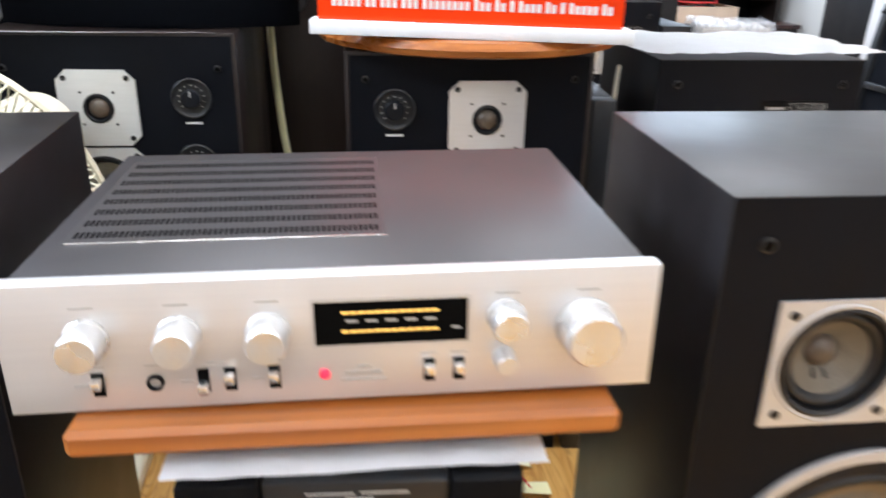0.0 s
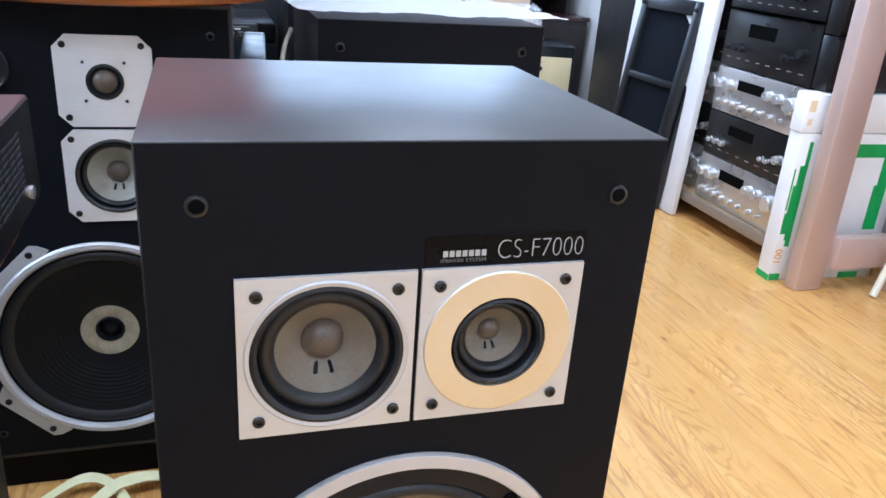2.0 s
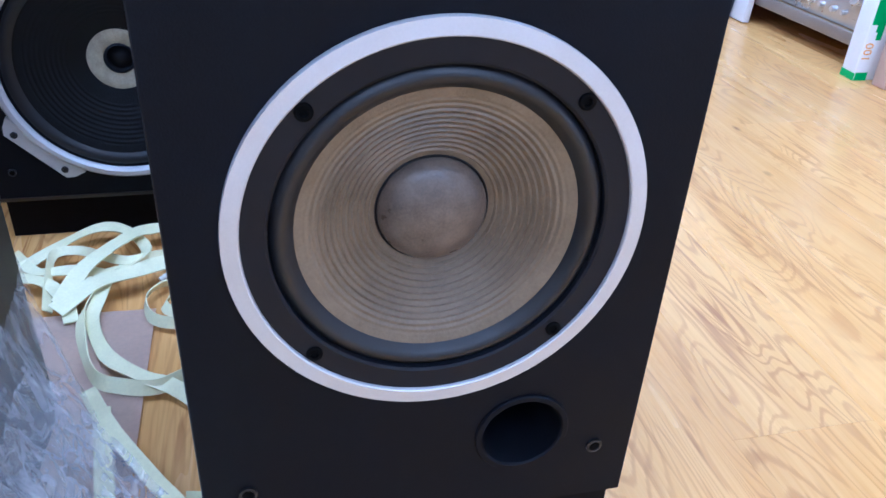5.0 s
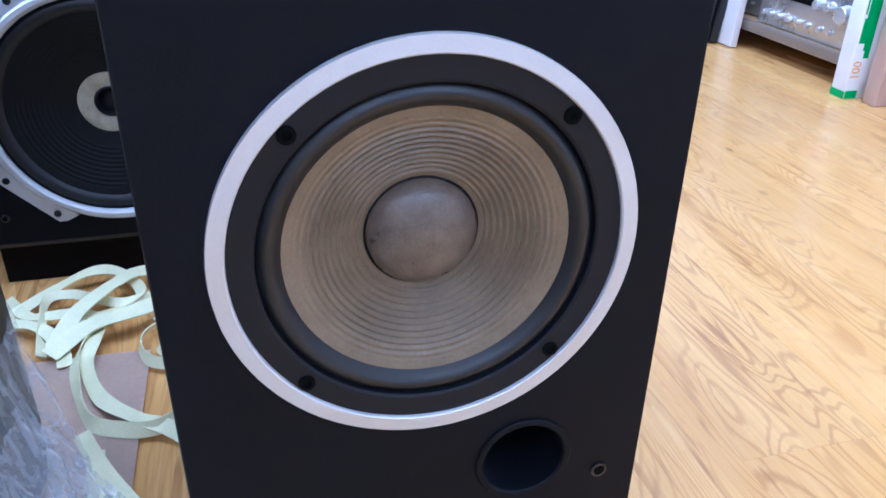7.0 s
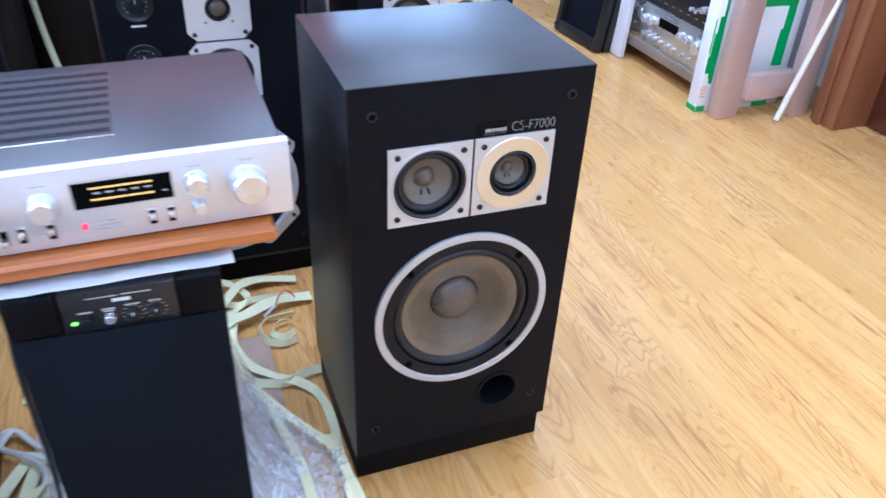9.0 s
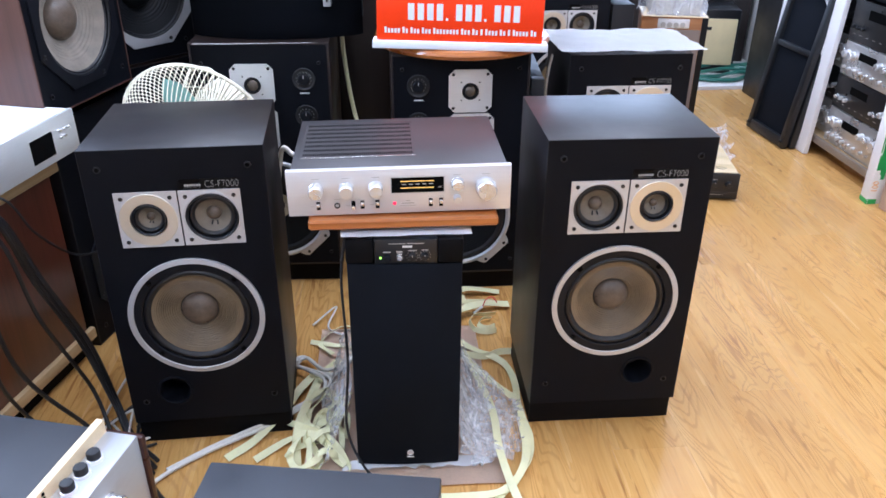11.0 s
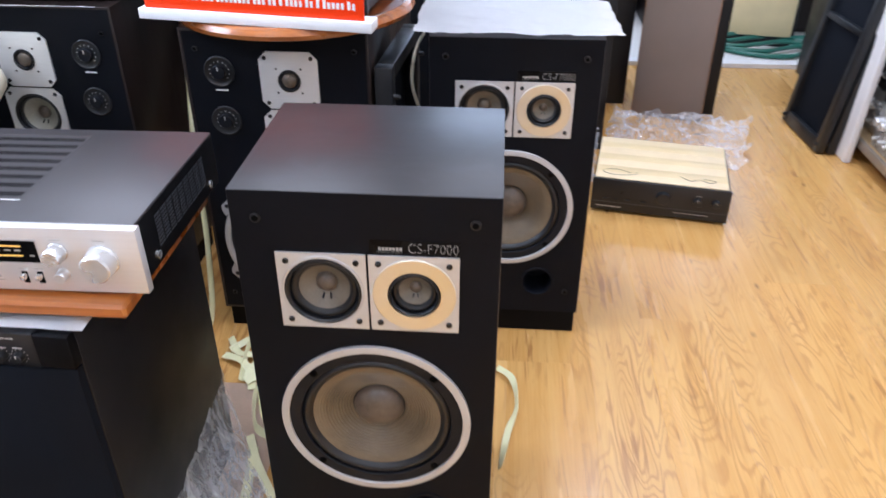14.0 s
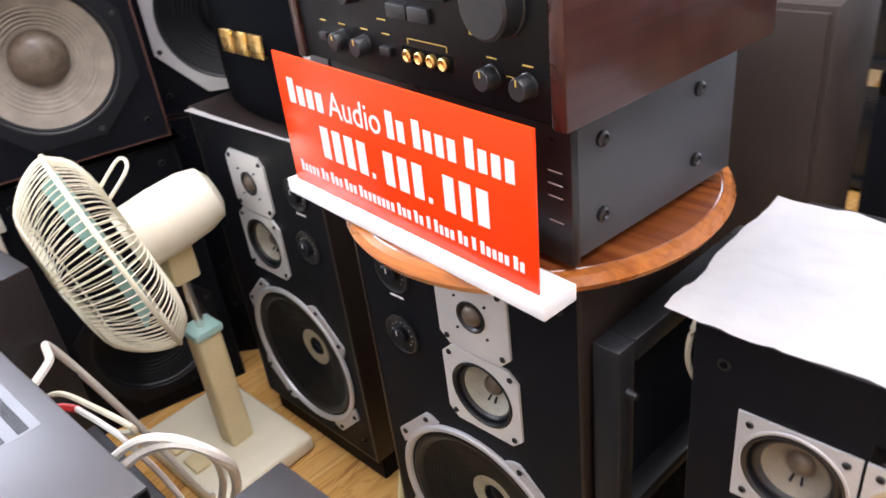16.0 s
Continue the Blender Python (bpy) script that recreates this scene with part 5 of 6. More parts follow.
for k, (zz, hh) in enumerate(((0.568, 0.150), (0.7185, 0.165), (0.8840, 0.15))):
    bk = thing("hifi_unit", pose(2.01, 1.832, zz), "black hi-fi component stacked on the cartons", "hi-fi unit", "components stacked on the cartons")
    part("case", box(0, 0.36, 0.004, 0.06, 0.004, hh, 0.003), BLACKMETAL, bk)
    part("side_plate", box(0.004, 0.356, 0.0, 0.006, 0.012, hh - 0.008, 0.002), DARKWOOD, bk)
    for x in (0.05, 0.31):
        part("foot", box(x - 0.015, x + 0.015, 0.012, 0.05, 0.0, 0.005), RUBBER, bk, smooth=False)
st = part("white_stick", lathe([(0, 0), (0.011, 0), (0.011, 0.92), (0, 0.92)], 0, 0, 16), FANWHITE)
st.matrix_world = look((2.213, 1.672, 0.005), (2.345, 1.690, 0.40)) @ pose(0, 0, 0, 90)
tagged(st, "white plastic stick leaning against the rack post", "stick")

# ---- west side: counter, player, cabinet stacks ----
ctr = thing("counter", pose(-0.877, 0.985, 0, 0, 0, -15) @ pose(0.877, -0.985, 0), "dark red-brown wooden counter with a pale worktop edge", "counter")
part("worktop", box(-1.25, -0.868, -0.6, 0.965, 0.570, 0.614, 0.003), SHELFWOOD, ctr, "pale wooden worktop")
part("body", box(-1.24, -0.893, -0.58, 0.955, 0.06, 0.570, 0.003), CABWOOD, ctr)
part("plinth", box(-1.23, -0.905, -0.56, 0.945, 0.0, 0.06), PLINTH, ctr)
part("rail", box(-0.894, -0.878, -0.55, 0.970, 0.052, 0.085, 0.002), SHELFWOOD, ctr, "pale skirting strip")
cd = thing("media_player", pose(-0.875, 0.800, 0.6145, 0, 0, 76), "white media player with a black display, on the counter", "player")
part("case", box(-0.203, 0.203, 0.004, 0.26, 0.008, 0.112, 0.004), CARTON, cd)
fp = part("faceplate", box(-0.205, 0.205, -0.006, 0.006, 0.006, 0.113, 0.003), PLATE, cd)
part("display", box(0.020, 0.105, -0.0072, -0.004, 0.026, 0.084), HOLE, fp, smooth=False)
for k in range(5):
    knob(fp, 0.135 + 0.018 * (k % 3), 0.076 - 0.018 * (k // 3), 0.004, 0.005, KNOBMETAL, -0.006, "button")
for x in (-0.17, 0.17):
    for y in (0.04, 0.24):
        part("foot", lathe([(0.014, 0.0), (0.014, 0.0085), (0, 0.0085)], 0, 0, 14), RUBBER, cd).matrix_local = pose(x, y, 0.0085, -90)
rem = part("remote_control", box(-0.14, 0.02, 0.06, 0.120, 0.1128, 0.130, 0.004), PLATE)
rem.matrix_world = pose(-0.875, 0.800, 0.6145, 0, 0, 76)
tagged(rem, "grey remote control lying on the player", "remote control")


def big_speaker(m, w, h, dep, cone_mat, frame_mat, wx, wz, r, veneer, label, rim=0.0025):
    root = thing("loudspeaker", m, label, "loudspeaker", "stacked old loudspeakers")
    part("cabinet", shell(w, dep, 0, h, rim, dep * 0.7, 0.003), veneer, root, "veneered cabinet")
    part("baffle", outline_plate(rect(-w / 2 + rim + 0.0005, w / 2 - rim - 0.0005, rim + 0.0005, h - rim - 0.0005), [(wx, wz, r * 0.9)], 0.002, 0.03), BAFFLE, root, smooth=False)
    k = 8
    pts = [(wx + r * 1.20 * math.cos(math.pi / 8 + q * math.pi / 4), wz + r * 1.20 * math.sin(math.pi / 8 + q * math.pi / 4)) for q in range(k)]
    fr = part("woofer_frame", outline_plate(pts, [(wx, wz, r * 0.96)], -0.004, 0.004), frame_mat, root, smooth=False)
    for q in range(4):
        a = math.pi / 8 + q * math.pi / 2
        screw(fr, wx + r * 1.1 * math.cos(a), wz + r * 1.1 * math.sin(a), -0.004, 0.006)
    roll = [(r * (1.0 - 0.12 * u), -0.004 + 0.008 * math.sin(math.pi * u) - 0.006 * u) for u in (q / 8 for q in range(9))]
    w_ = part("woofer", lathe([(r * 1.0, -0.012)] + roll, wx, wz, 64), RUBBER, root)
    cone = []
    for q in range(61):
        u = q / 60
        rib = 0.001 * math.sin(2 * math.pi * 9 * u) if 0.3 < u < 0.9 else 0
        cone.append((r * (0.88 - 0.52 * u), -0.010 - 0.045 * u + rib))
    part("cone", lathe(cone, wx, wz, 64), cone_mat, w_)
    part("dust_cap", lathe([(r * 0.38 * math.cos(a), -0.056 + r * 0.26 * math.sin(a)) for a in (radians(9 * q) for q in range(10))] + [(0, -0.056 + r * 0.26)], wx, wz, 40), CAP if cone_mat is not BLACKCONE else BLACKCONE, w_)
    for x in (-w / 2 + 0.04, w / 2 - 0.04):
        for zz in (0.05, h - 0.05):
            peg_hole(root, x, zz, 0.007)
    return root


J1 = pose(-0.834, 1.188, 0, 0, 0, 74)
big_speaker(J1, 0.40, 0.690, 0.36, BLACKCONE, FLANGE, 0.01, 0.21, 0.15, BLACK, "black loudspeaker with a dark woofer, under another cabinet")
big_speaker(J1 @ pose(0, 0, 0.694), 0.40, 0.66, 0.36, cone_paper("faded paper cone", (0.23, 0.20, 0.165)), FLANGE, 0.0, 0.217, 0.155, BROWNVENEER, "brown loudspeaker with a faded paper woofer, stacked on another")
J2 = pose(-0.765, 1.545, 0, 0, 0, 48)
big_speaker(J2, 0.36, 0.700, 0.30, BLACKCONE, FLANGE, 0.0, 0.22, 0.13, DARKWOOD, "dark walnut loudspeaker at the bottom of a stack")
big_speaker(J2 @ pose(0, 0, 0.704), 0.36, 0.62, 0.30, BLACKCONE, RING, 0.02, 0.215, 0.150, DARKWOOD, "dark walnut loudspeaker with a silver-framed black woofer")
pw = part("paper_sheet", sheet([(-0.215, -0.02, 0.0), (0.215, -0.02, 0.0), (0.215, 0.33, 0.0), (-0.215, 0.33, 0.0)], 8, 8, 0.0, 9, 0.0022, 3.0), PAPER)
pw.matrix_world = J1 @ pose(0, 0, 0.6912)
tagged(pw, "white paper between two stacked loudspeakers", "paper")

# ---- pedestal fan ----
fan = thing("electric_fan", pose(-0.565, 1.165, 0), "aged white electric fan with a wire cage and teal blades", "fan")
part("base", box(-0.19, 0.165, -0.11, 0.150, 0, 0.045, 0.012, 3), FANWIRE, fan, "flat cream base")
part("foot_switch", box(-0.10, -0.04, -0.09, -0.05, 0.044, 0.056, 0.004), CREAM, fan)
part("foot_switch", box(-0.01, 0.05, -0.09, -0.05, 0.044, 0.056, 0.004), CREAM, fan)
part("column", box(-0.010, 0.048, 0.010, 0.070, 0.040, 0.362, 0.010, 3), CREAM, fan, "cream column")
part("collar", box(-0.015, 0.053, 0.005, 0.075, 0.350, 0.370, 0.006), FANBLADE, fan, "green collar")
part("stem", tube([(0.020, 0.04, 0.36), (0.028, 0.035, 0.46), (0.035, 0.035, 0.58)], 0.010, 10, 4), KNOBMETAL, fan)
part("neck", box(0.005, 0.062, 0.0, 0.06, 0.50, 0.60, 0.008), CREAM, fan)
head = Matrix.Translation((0.030, -0.080, 0.618)) @ pose(0, 0, 0, 14, 0, -13)
mot = part("motor_housing", lathe([(0.0, 0.02), (0.058, 0.02), (0.066, 0.0), (0.068, -0.06), (0.065, -0.125), (0.055, -0.160), (0.032, -0.172), (0, -0.172)], 0, 0, 32), FANWHITE, fan, "white motor housing")
mot.matrix_local = head @ pose(0, 0.05, 0)
R_ = 0.211


def cage(front):
    """Rings as one mesh, with every wire of the cage under it."""
    b = bmesh.new()
    for r, d, t_ in (((R_, 0.0, 0.005), (0.150, 0.094, 0.0022), (0.047, 0.109, 0.003)) if front else ((0.062, -0.045, 0.003), (0.12, -0.048, 0.0018))):
        tube([(r * math.cos(2 * math.pi * q / 48), -d, r * math.sin(2 * math.pi * q / 48)) for q in range(49)], t_, 6, 1, bm=b)
    ring = part("front_cage" if front else "rear_cage", b, FANWIRE, fan, "cream wire cage")
    ring.matrix_local = head
    prof = [(0.045, 0.108), (0.105, 0.105), (0.150, 0.094), (0.187, 0.058), (0.206, 0.023), (R_, 0.0)] if front else [(0.060, -0.045), (0.12, -0.050), (0.178, -0.036), (R_, 0.0)]
    n = 88
    for k in range(n):
        if k == 0:
            first_wire = wire = part("wire", tube([(r, -d, 0) for r, d in prof], 0.0016, 4, 3), FANWIRE, ring)
        else:
            wire = new("wire", first_wire.data)
            wire.parent = ring
        wire.matrix_local = pose(0, 0, 0, 0, 360 * k / n, 0)
    return ring


cage(True)
cage(False)
part("hub_badge", lathe([(0.046, 0.106), (0.046, 0.112), (0.036, 0.115), (0, 0.115)], 0, 0, 32), CREAM, fan, "cream hub badge").matrix_local = head
for q in range(3):
    b = bmesh.new()
    rows = []
    for i in range(7):
        r = 0.025 + 0.150 * i / 6
        half = 0.018 + 0.042 * math.sin(math.pi * min(1, i / 6 * 0.8 + 0.1))
        rows.append([b.verts.new((r, 0.018 * u, half * u)) for u in (-1, -0.5, 0, 0.5, 1)])
    for a, c_ in zip(rows, rows[1:]):
        for k in range(4):
            b.faces.new((a[k], a[k + 1], c_[k + 1], c_[k]))
    bmesh.ops.solidify(b, geom=b.faces[:], thickness=0.002)
    part("blade", b, FANBLADE, fan, "translucent teal blade").matrix_local = head @ pose(0, -0.012, 0, 0, 120 * q + 20, 0)
part("carrying_handle", tube([(-0.035, 0.045, 0.105), (-0.030, 0.105, 0.138), (0.030, 0.105, 0.138), (0.035, 0.045, 0.105)], 0.0035, 8, 6), FANWHITE, fan).matrix_local = head

# ---- equipment in the foreground ----
fb = thing("equipment_case", pose(-0.161, 0.112, 0, 0, 0, -9.6), "grey-painted steel equipment case standing on end, with a small label", "equipment case")
part("case", box(-0.216, 0.216, -0.33, 0.0, 0.0, 0.306, 0.003), GREYMETAL, fb)
part("label_plate", box(0.066, 0.116, -0.180, -0.135, 0.3058, 0.3072), PLATE, fb, smooth=False)
part("side_vent", box(0.2155, 0.2172, -0.30, -0.04, 0.05, 0.25), BLACKMETAL, fb, smooth=False)
MIXER = pose(-0.552, 0.192, 0, 0, 0, 75)
ka = thing("mixer_amplifier", MIXER, "beige-fronted mixing amplifier with black knobs and wooden sides", "amplifier")
part("cover", box(-0.40, 0.015, 0.050, 0.36, 0.03, 0.340, 0.004), GREYMETAL, ka, "dark grey cover")
for x in (-0.42, 0.02):
    part("side_panel", box(x, x + 0.016, -0.036, 0.05, 0.0, 0.322, 0.006), ROSEWOOD, ka)
fr = part("faceplate", box(-0.40, 0.02, -0.030, 0.036, 0.0, 0.330, 0.004), SILVER, ka, "silver-white faceplate")
bs = part("back_strip", box(-0.40, 0.02, 0.034, 0.050, 0.30, 0.358, 0.002), PALECARD, ka, "tan terminal strip with dark holes")
for k in range(3):
    x = -0.055 - 0.0395 * k
    sk = part("knob_skirt", lathe([(0.0165, 0), (0.0150, 0.005), (0.011, 0.006), (0, 0.006)], 0, 0, 28), PLATE, fr, "clear pale knob skirt")
    sk.matrix_local = pose(x, 0.012, 0.330, -90)
    kb = part("knob", lathe([(0.0125, 0.005), (0.0125, 0.017), (0.0110, 0.020), (0, 0.020)], 0, 0, 24), BLACKPLASTIC, fr, "black knob")
    kb.matrix_local = pose(x, 0.012, 0.330, -90)
for k in range(4):
    knob(fr, -0.100 - 0.085 * k, 0.272, 0.020, 0.030, KNOBMETAL, -0.030)
for k in range(12):
    for q in range(2):
        x = -0.390 + 0.020 * k
        part("terminal", box(x, x + 0.006, 0.0325, 0.036, 0.3375 + 0.010 * q, 0.343 + 0.010 * q), HOLE, bs, smooth=False)
rs = part("red_penknife", box(-0.040, 0.040, -0.010, 0.010, 0, 0.013, 0.006), CABLERED)
rs.matrix_world = MIXER @ pose(-0.178, -0.002, 0.3305, 0, 0, -80)
tagged(rs, "red plastic penknife lying on the mixing amplifier", "penknife")

# ---- straps, cables, plastic round the subwoofer ----
rr = random.Random(7)


def strap(pts, w=0.016, tilt=0.0, wave=0.5):
    ob = part("packing_strap", ribbon(pts, w, 0.0016, tilt, wave), STRAP)
    return tagged(ob, "pale yellow woven packing strap lying tangled on the floor", "strap", "packing straps")


def scribble(cx, cy, rx, ry, turns, z=0.012, a0=0.0, jit=0.03, drift=(0, 0)):
    n = int(turns * 9)
    out = []
    for k in range(n):
        a, u = a0 + k * 2 * math.pi / 9, k / n
        q = 0.7 + 0.5 * rr.random()
        out.append((cx + drift[0] * u + rx * q * math.cos(a) + rr.uniform(-jit, jit) * 0.3, cy + drift[1] * u + ry * q * math.sin(a) + rr.uniform(-jit, jit) * 0.3, z + rr.uniform(0, 0.028)))
    return out


strap([(0.106, 1.033, 0.020), (0.131, 1.100, 0.034), (0.179, 1.172, 0.036), (0.206, 1.201, 0.030), (0.250, 1.212, 0.024), (0.330, 1.205, 0.012)], 0.024, 0.10, 0.12)
strap([(0.103, 1.018, 0.018), (0.145, 1.058, 0.030), (0.196, 1.075, 0.034), (0.231, 1.099, 0.030), (0.275, 1.116, 0.026), (0.350, 1.125, 0.014)], 0.028, 0.15, 0.10)
strap([(0.030, 1.140, 0.010), (0.080, 1.184, 0.022), (0.123, 1.220, 0.026), (0.156, 1.222, 0.026), (0.187, 1.193, 0.024), (0.205, 1.150, 0.020), (0.175, 1.119, 0.016), (0.120, 1.105, 0.012)], 0.017, 0.25, 0.25)
strap([(0.090, 1.027, 0.012), (0.080, 1.106, 0.022), (0.080, 1.153, 0.026), (0.111, 1.162, 0.024), (0.145, 1.145, 0.022), (0.182, 1.130, 0.020), (0.225, 1.150, 0.014), (0.300, 1.150, 0.010)], 0.014, 0.9, 0.25)
strap([(0.015, 1.190, 0.010), (0.053, 1.127, 0.018), (0.077, 1.115, 0.020), (0.121, 1.113, 0.020), (0.170, 1.100, 0.014)], 0.017, 0.2, 0.2)
strap([(0.020, 1.118, 0.012), (0.051, 1.101, 0.020), (0.082, 1.081, 0.022), (0.110, 1.045, 0.016), (0.124, 1.000, 0.010)], 0.019, 0.1, 0.15)
strap([(0.300, 1.075, 0.012), (0.268, 1.069, 0.014), (0.232, 1.065, 0.016), (0.214, 1.033, 0.016), (0.223, 0.991, 0.014), (0.254, 0.972, 0.014), (0.290, 0.980, 0.012)], 0.016, 1.15, 0.15)
strap([(0.285, 1.050, 0.014), (0.255, 1.043, 0.016), (0.239, 1.014, 0.014), (0.261, 0.996, 0.012), (0.290, 1.010, 0.010)], 0.015, 1.0, 0.2)
strap([(0.150, 1.060, 0.018), (0.146, 1.049, 0.018), (0.136, 1.007, 0.016), (0.146, 0.944, 0.014), (0.169, 0.877, 0.014), (0.204, 0.854, 0.014), (0.243, 0.845, 0.016), (0.281, 0.860, 0.018), (0.320, 0.870, 0.012)], 0.019, 1.0, 0.2)
strap([(0.17, 1.09, 0.03), (0.155, 1.04, 0.02), (0.152, 0.99, 0.016), (0.178, 0.915, 0.016), (0.225, 0.862, 0.02), (0.262, 0.84, 0.016), (0.293, 0.80, 0.012), (0.305, 0.724, 0.01), (0.298, 0.602, 0.012), (0.307, 0.506, 0.014), (0.289, 0.417, 0.012), (0.239, 0.349, 0.01), (0.202, 0.305, 0.01), (0.183, 0.253, 0.01), (0.19, 0.19, 0.008)], 0.019, 0.3, 0.35)
strap([(-0.06, 0.338, 0.008), (0.045, 0.322, 0.01), (0.123, 0.319, 0.01), (0.186, 0.317, 0.012), (0.232, 0.332, 0.016), (0.273, 0.394, 0.02), (0.296, 0.48, 0.02), (0.298, 0.574, 0.016), (0.29, 0.68, 0.012)], 0.018, 0.1, 0.2)
strap([(-0.06, 0.320, 0.01), (0.086, 0.307, 0.014), (0.202, 0.316, 0.018), (0.262, 0.371, 0.022), (0.288, 0.455, 0.022), (0.292, 0.55, 0.018)], 0.016, 0.25, 0.2)
strap([(0.19, 0.80, 0.03), (0.205, 0.70, 0.035), (0.216, 0.628, 0.04), (0.222, 0.543, 0.045), (0.222, 0.451, 0.03), (0.231, 0.355, 0.026), (0.242, 0.288, 0.024), (0.254, 0.235, 0.02), (0.27, 0.16, 0.012)], 0.019, 0.1, 0.15)
strap([(0.17, 0.835, 0.03), (0.205, 0.76, 0.035), (0.25, 0.69, 0.03), (0.29, 0.625, 0.03), (0.30, 0.56, 0.02)], 0.018, 0.1, 0.1)
strap([(0.160, 0.22, 0.012), (0.206, 0.263, 0.012), (0.251, 0.266, 0.014), (0.305, 0.259, 0.014), (0.327, 0.28, 0.012), (0.358, 0.257, 0.012), (0.365, 0.234, 0.012), (0.32, 0.20, 0.010)], 0.016, 0.4, 0.3)
strap([(0.27, 0.21, 0.012), (0.30, 0.262, 0.02), (0.35, 0.27, 0.014), (0.39, 0.22, 0.01), (0.38, 0.17, 0.008)], 0.015, 0.5, 0.3)
strap([(-0.437, 0.48, 0.008), (-0.374, 0.543, 0.01), (-0.312, 0.624, 0.03), (-0.285, 0.713, 0.02), (-0.24, 0.80, 0.02)], 0.022, 0.1, 0.2)
strap([(-0.27, 0.430, 0.008), (-0.269, 0.566, 0.03), (-0.246, 0.681, 0.03), (-0.225, 0.78, 0.02), (-0.18, 0.86, 0.015)], 0.022, 0.2, 0.2)
strap([(-0.26, 0.420, 0.01), (-0.267, 0.526, 0.03), (-0.212, 0.511, 0.03), (-0.152, 0.433, 0.012), (-0.185, 0.471, 0.02), (-0.197, 0.537, 0.03), (-0.166, 0.60, 0.02)], 0.018, 0.5, 0.3)
strap([(-0.368, 0.471, 0.008), (-0.301, 0.527, 0.012), (-0.245, 0.538, 0.03), (-0.203, 0.578, 0.03), (-0.15, 0.66, 0.02)], 0.018, 0.2, 0.3)
strap([(-0.30, 0.59, 0.02), (-0.255, 0.545, 0.04), (-0.20, 0.52, 0.03), (-0.16, 0.47, 0.02), (-0.14, 0.41, 0.01), (-0.20, 0.39, 0.01), (-0.24, 0.45, 0.02)], 0.016, 0.9, 0.3)
strap([(-0.14, 0.70, 0.02), (-0.20, 0.62, 0.03), (-0.235, 0.52, 0.02), (-0.21, 0.44, 0.012), (-0.28, 0.40, 0.008)], 0.018, 0.4, 0.3)
strap(scribble(-0.21, 0.60, 0.05, 0.10, 1.8, 0.02, 0.7), 0.018, 0.5)
strap(scribble(-0.24, 0.46, 0.05, 0.05, 1.4, 0.012, 2.0), 0.017, 0.3)
strap(scribble(-0.20, 0.52, 0.05, 0.085, 1.6, 0.015), 0.016, 0.3)
strap([(-0.02, 1.06, 0.02), (-0.10, 1.00, 0.03), (-0.18, 1.02, 0.02), (-0.24, 0.95, 0.012), (-0.20, 0.88, 0.02)], 0.014, 0.4)
strap([(-0.27, 0.96, 0.01), (-0.18, 0.93, 0.012), (-0.10, 0.92, 0.01), (0.0, 0.93, 0.01)], 0.014, 0.2)
strap([(0.70, 1.12, 0.012), (0.735, 1.06, 0.03), (0.745, 0.98, 0.02), (0.725, 0.90, 0.012), (0.71, 0.80, 0.01)], 0.016, 0.7)


def cable(pts, r, material, label, group="cables"):
    return tagged(part("cable", tube(pts, r, 7, 8), material), label, "cable", group)


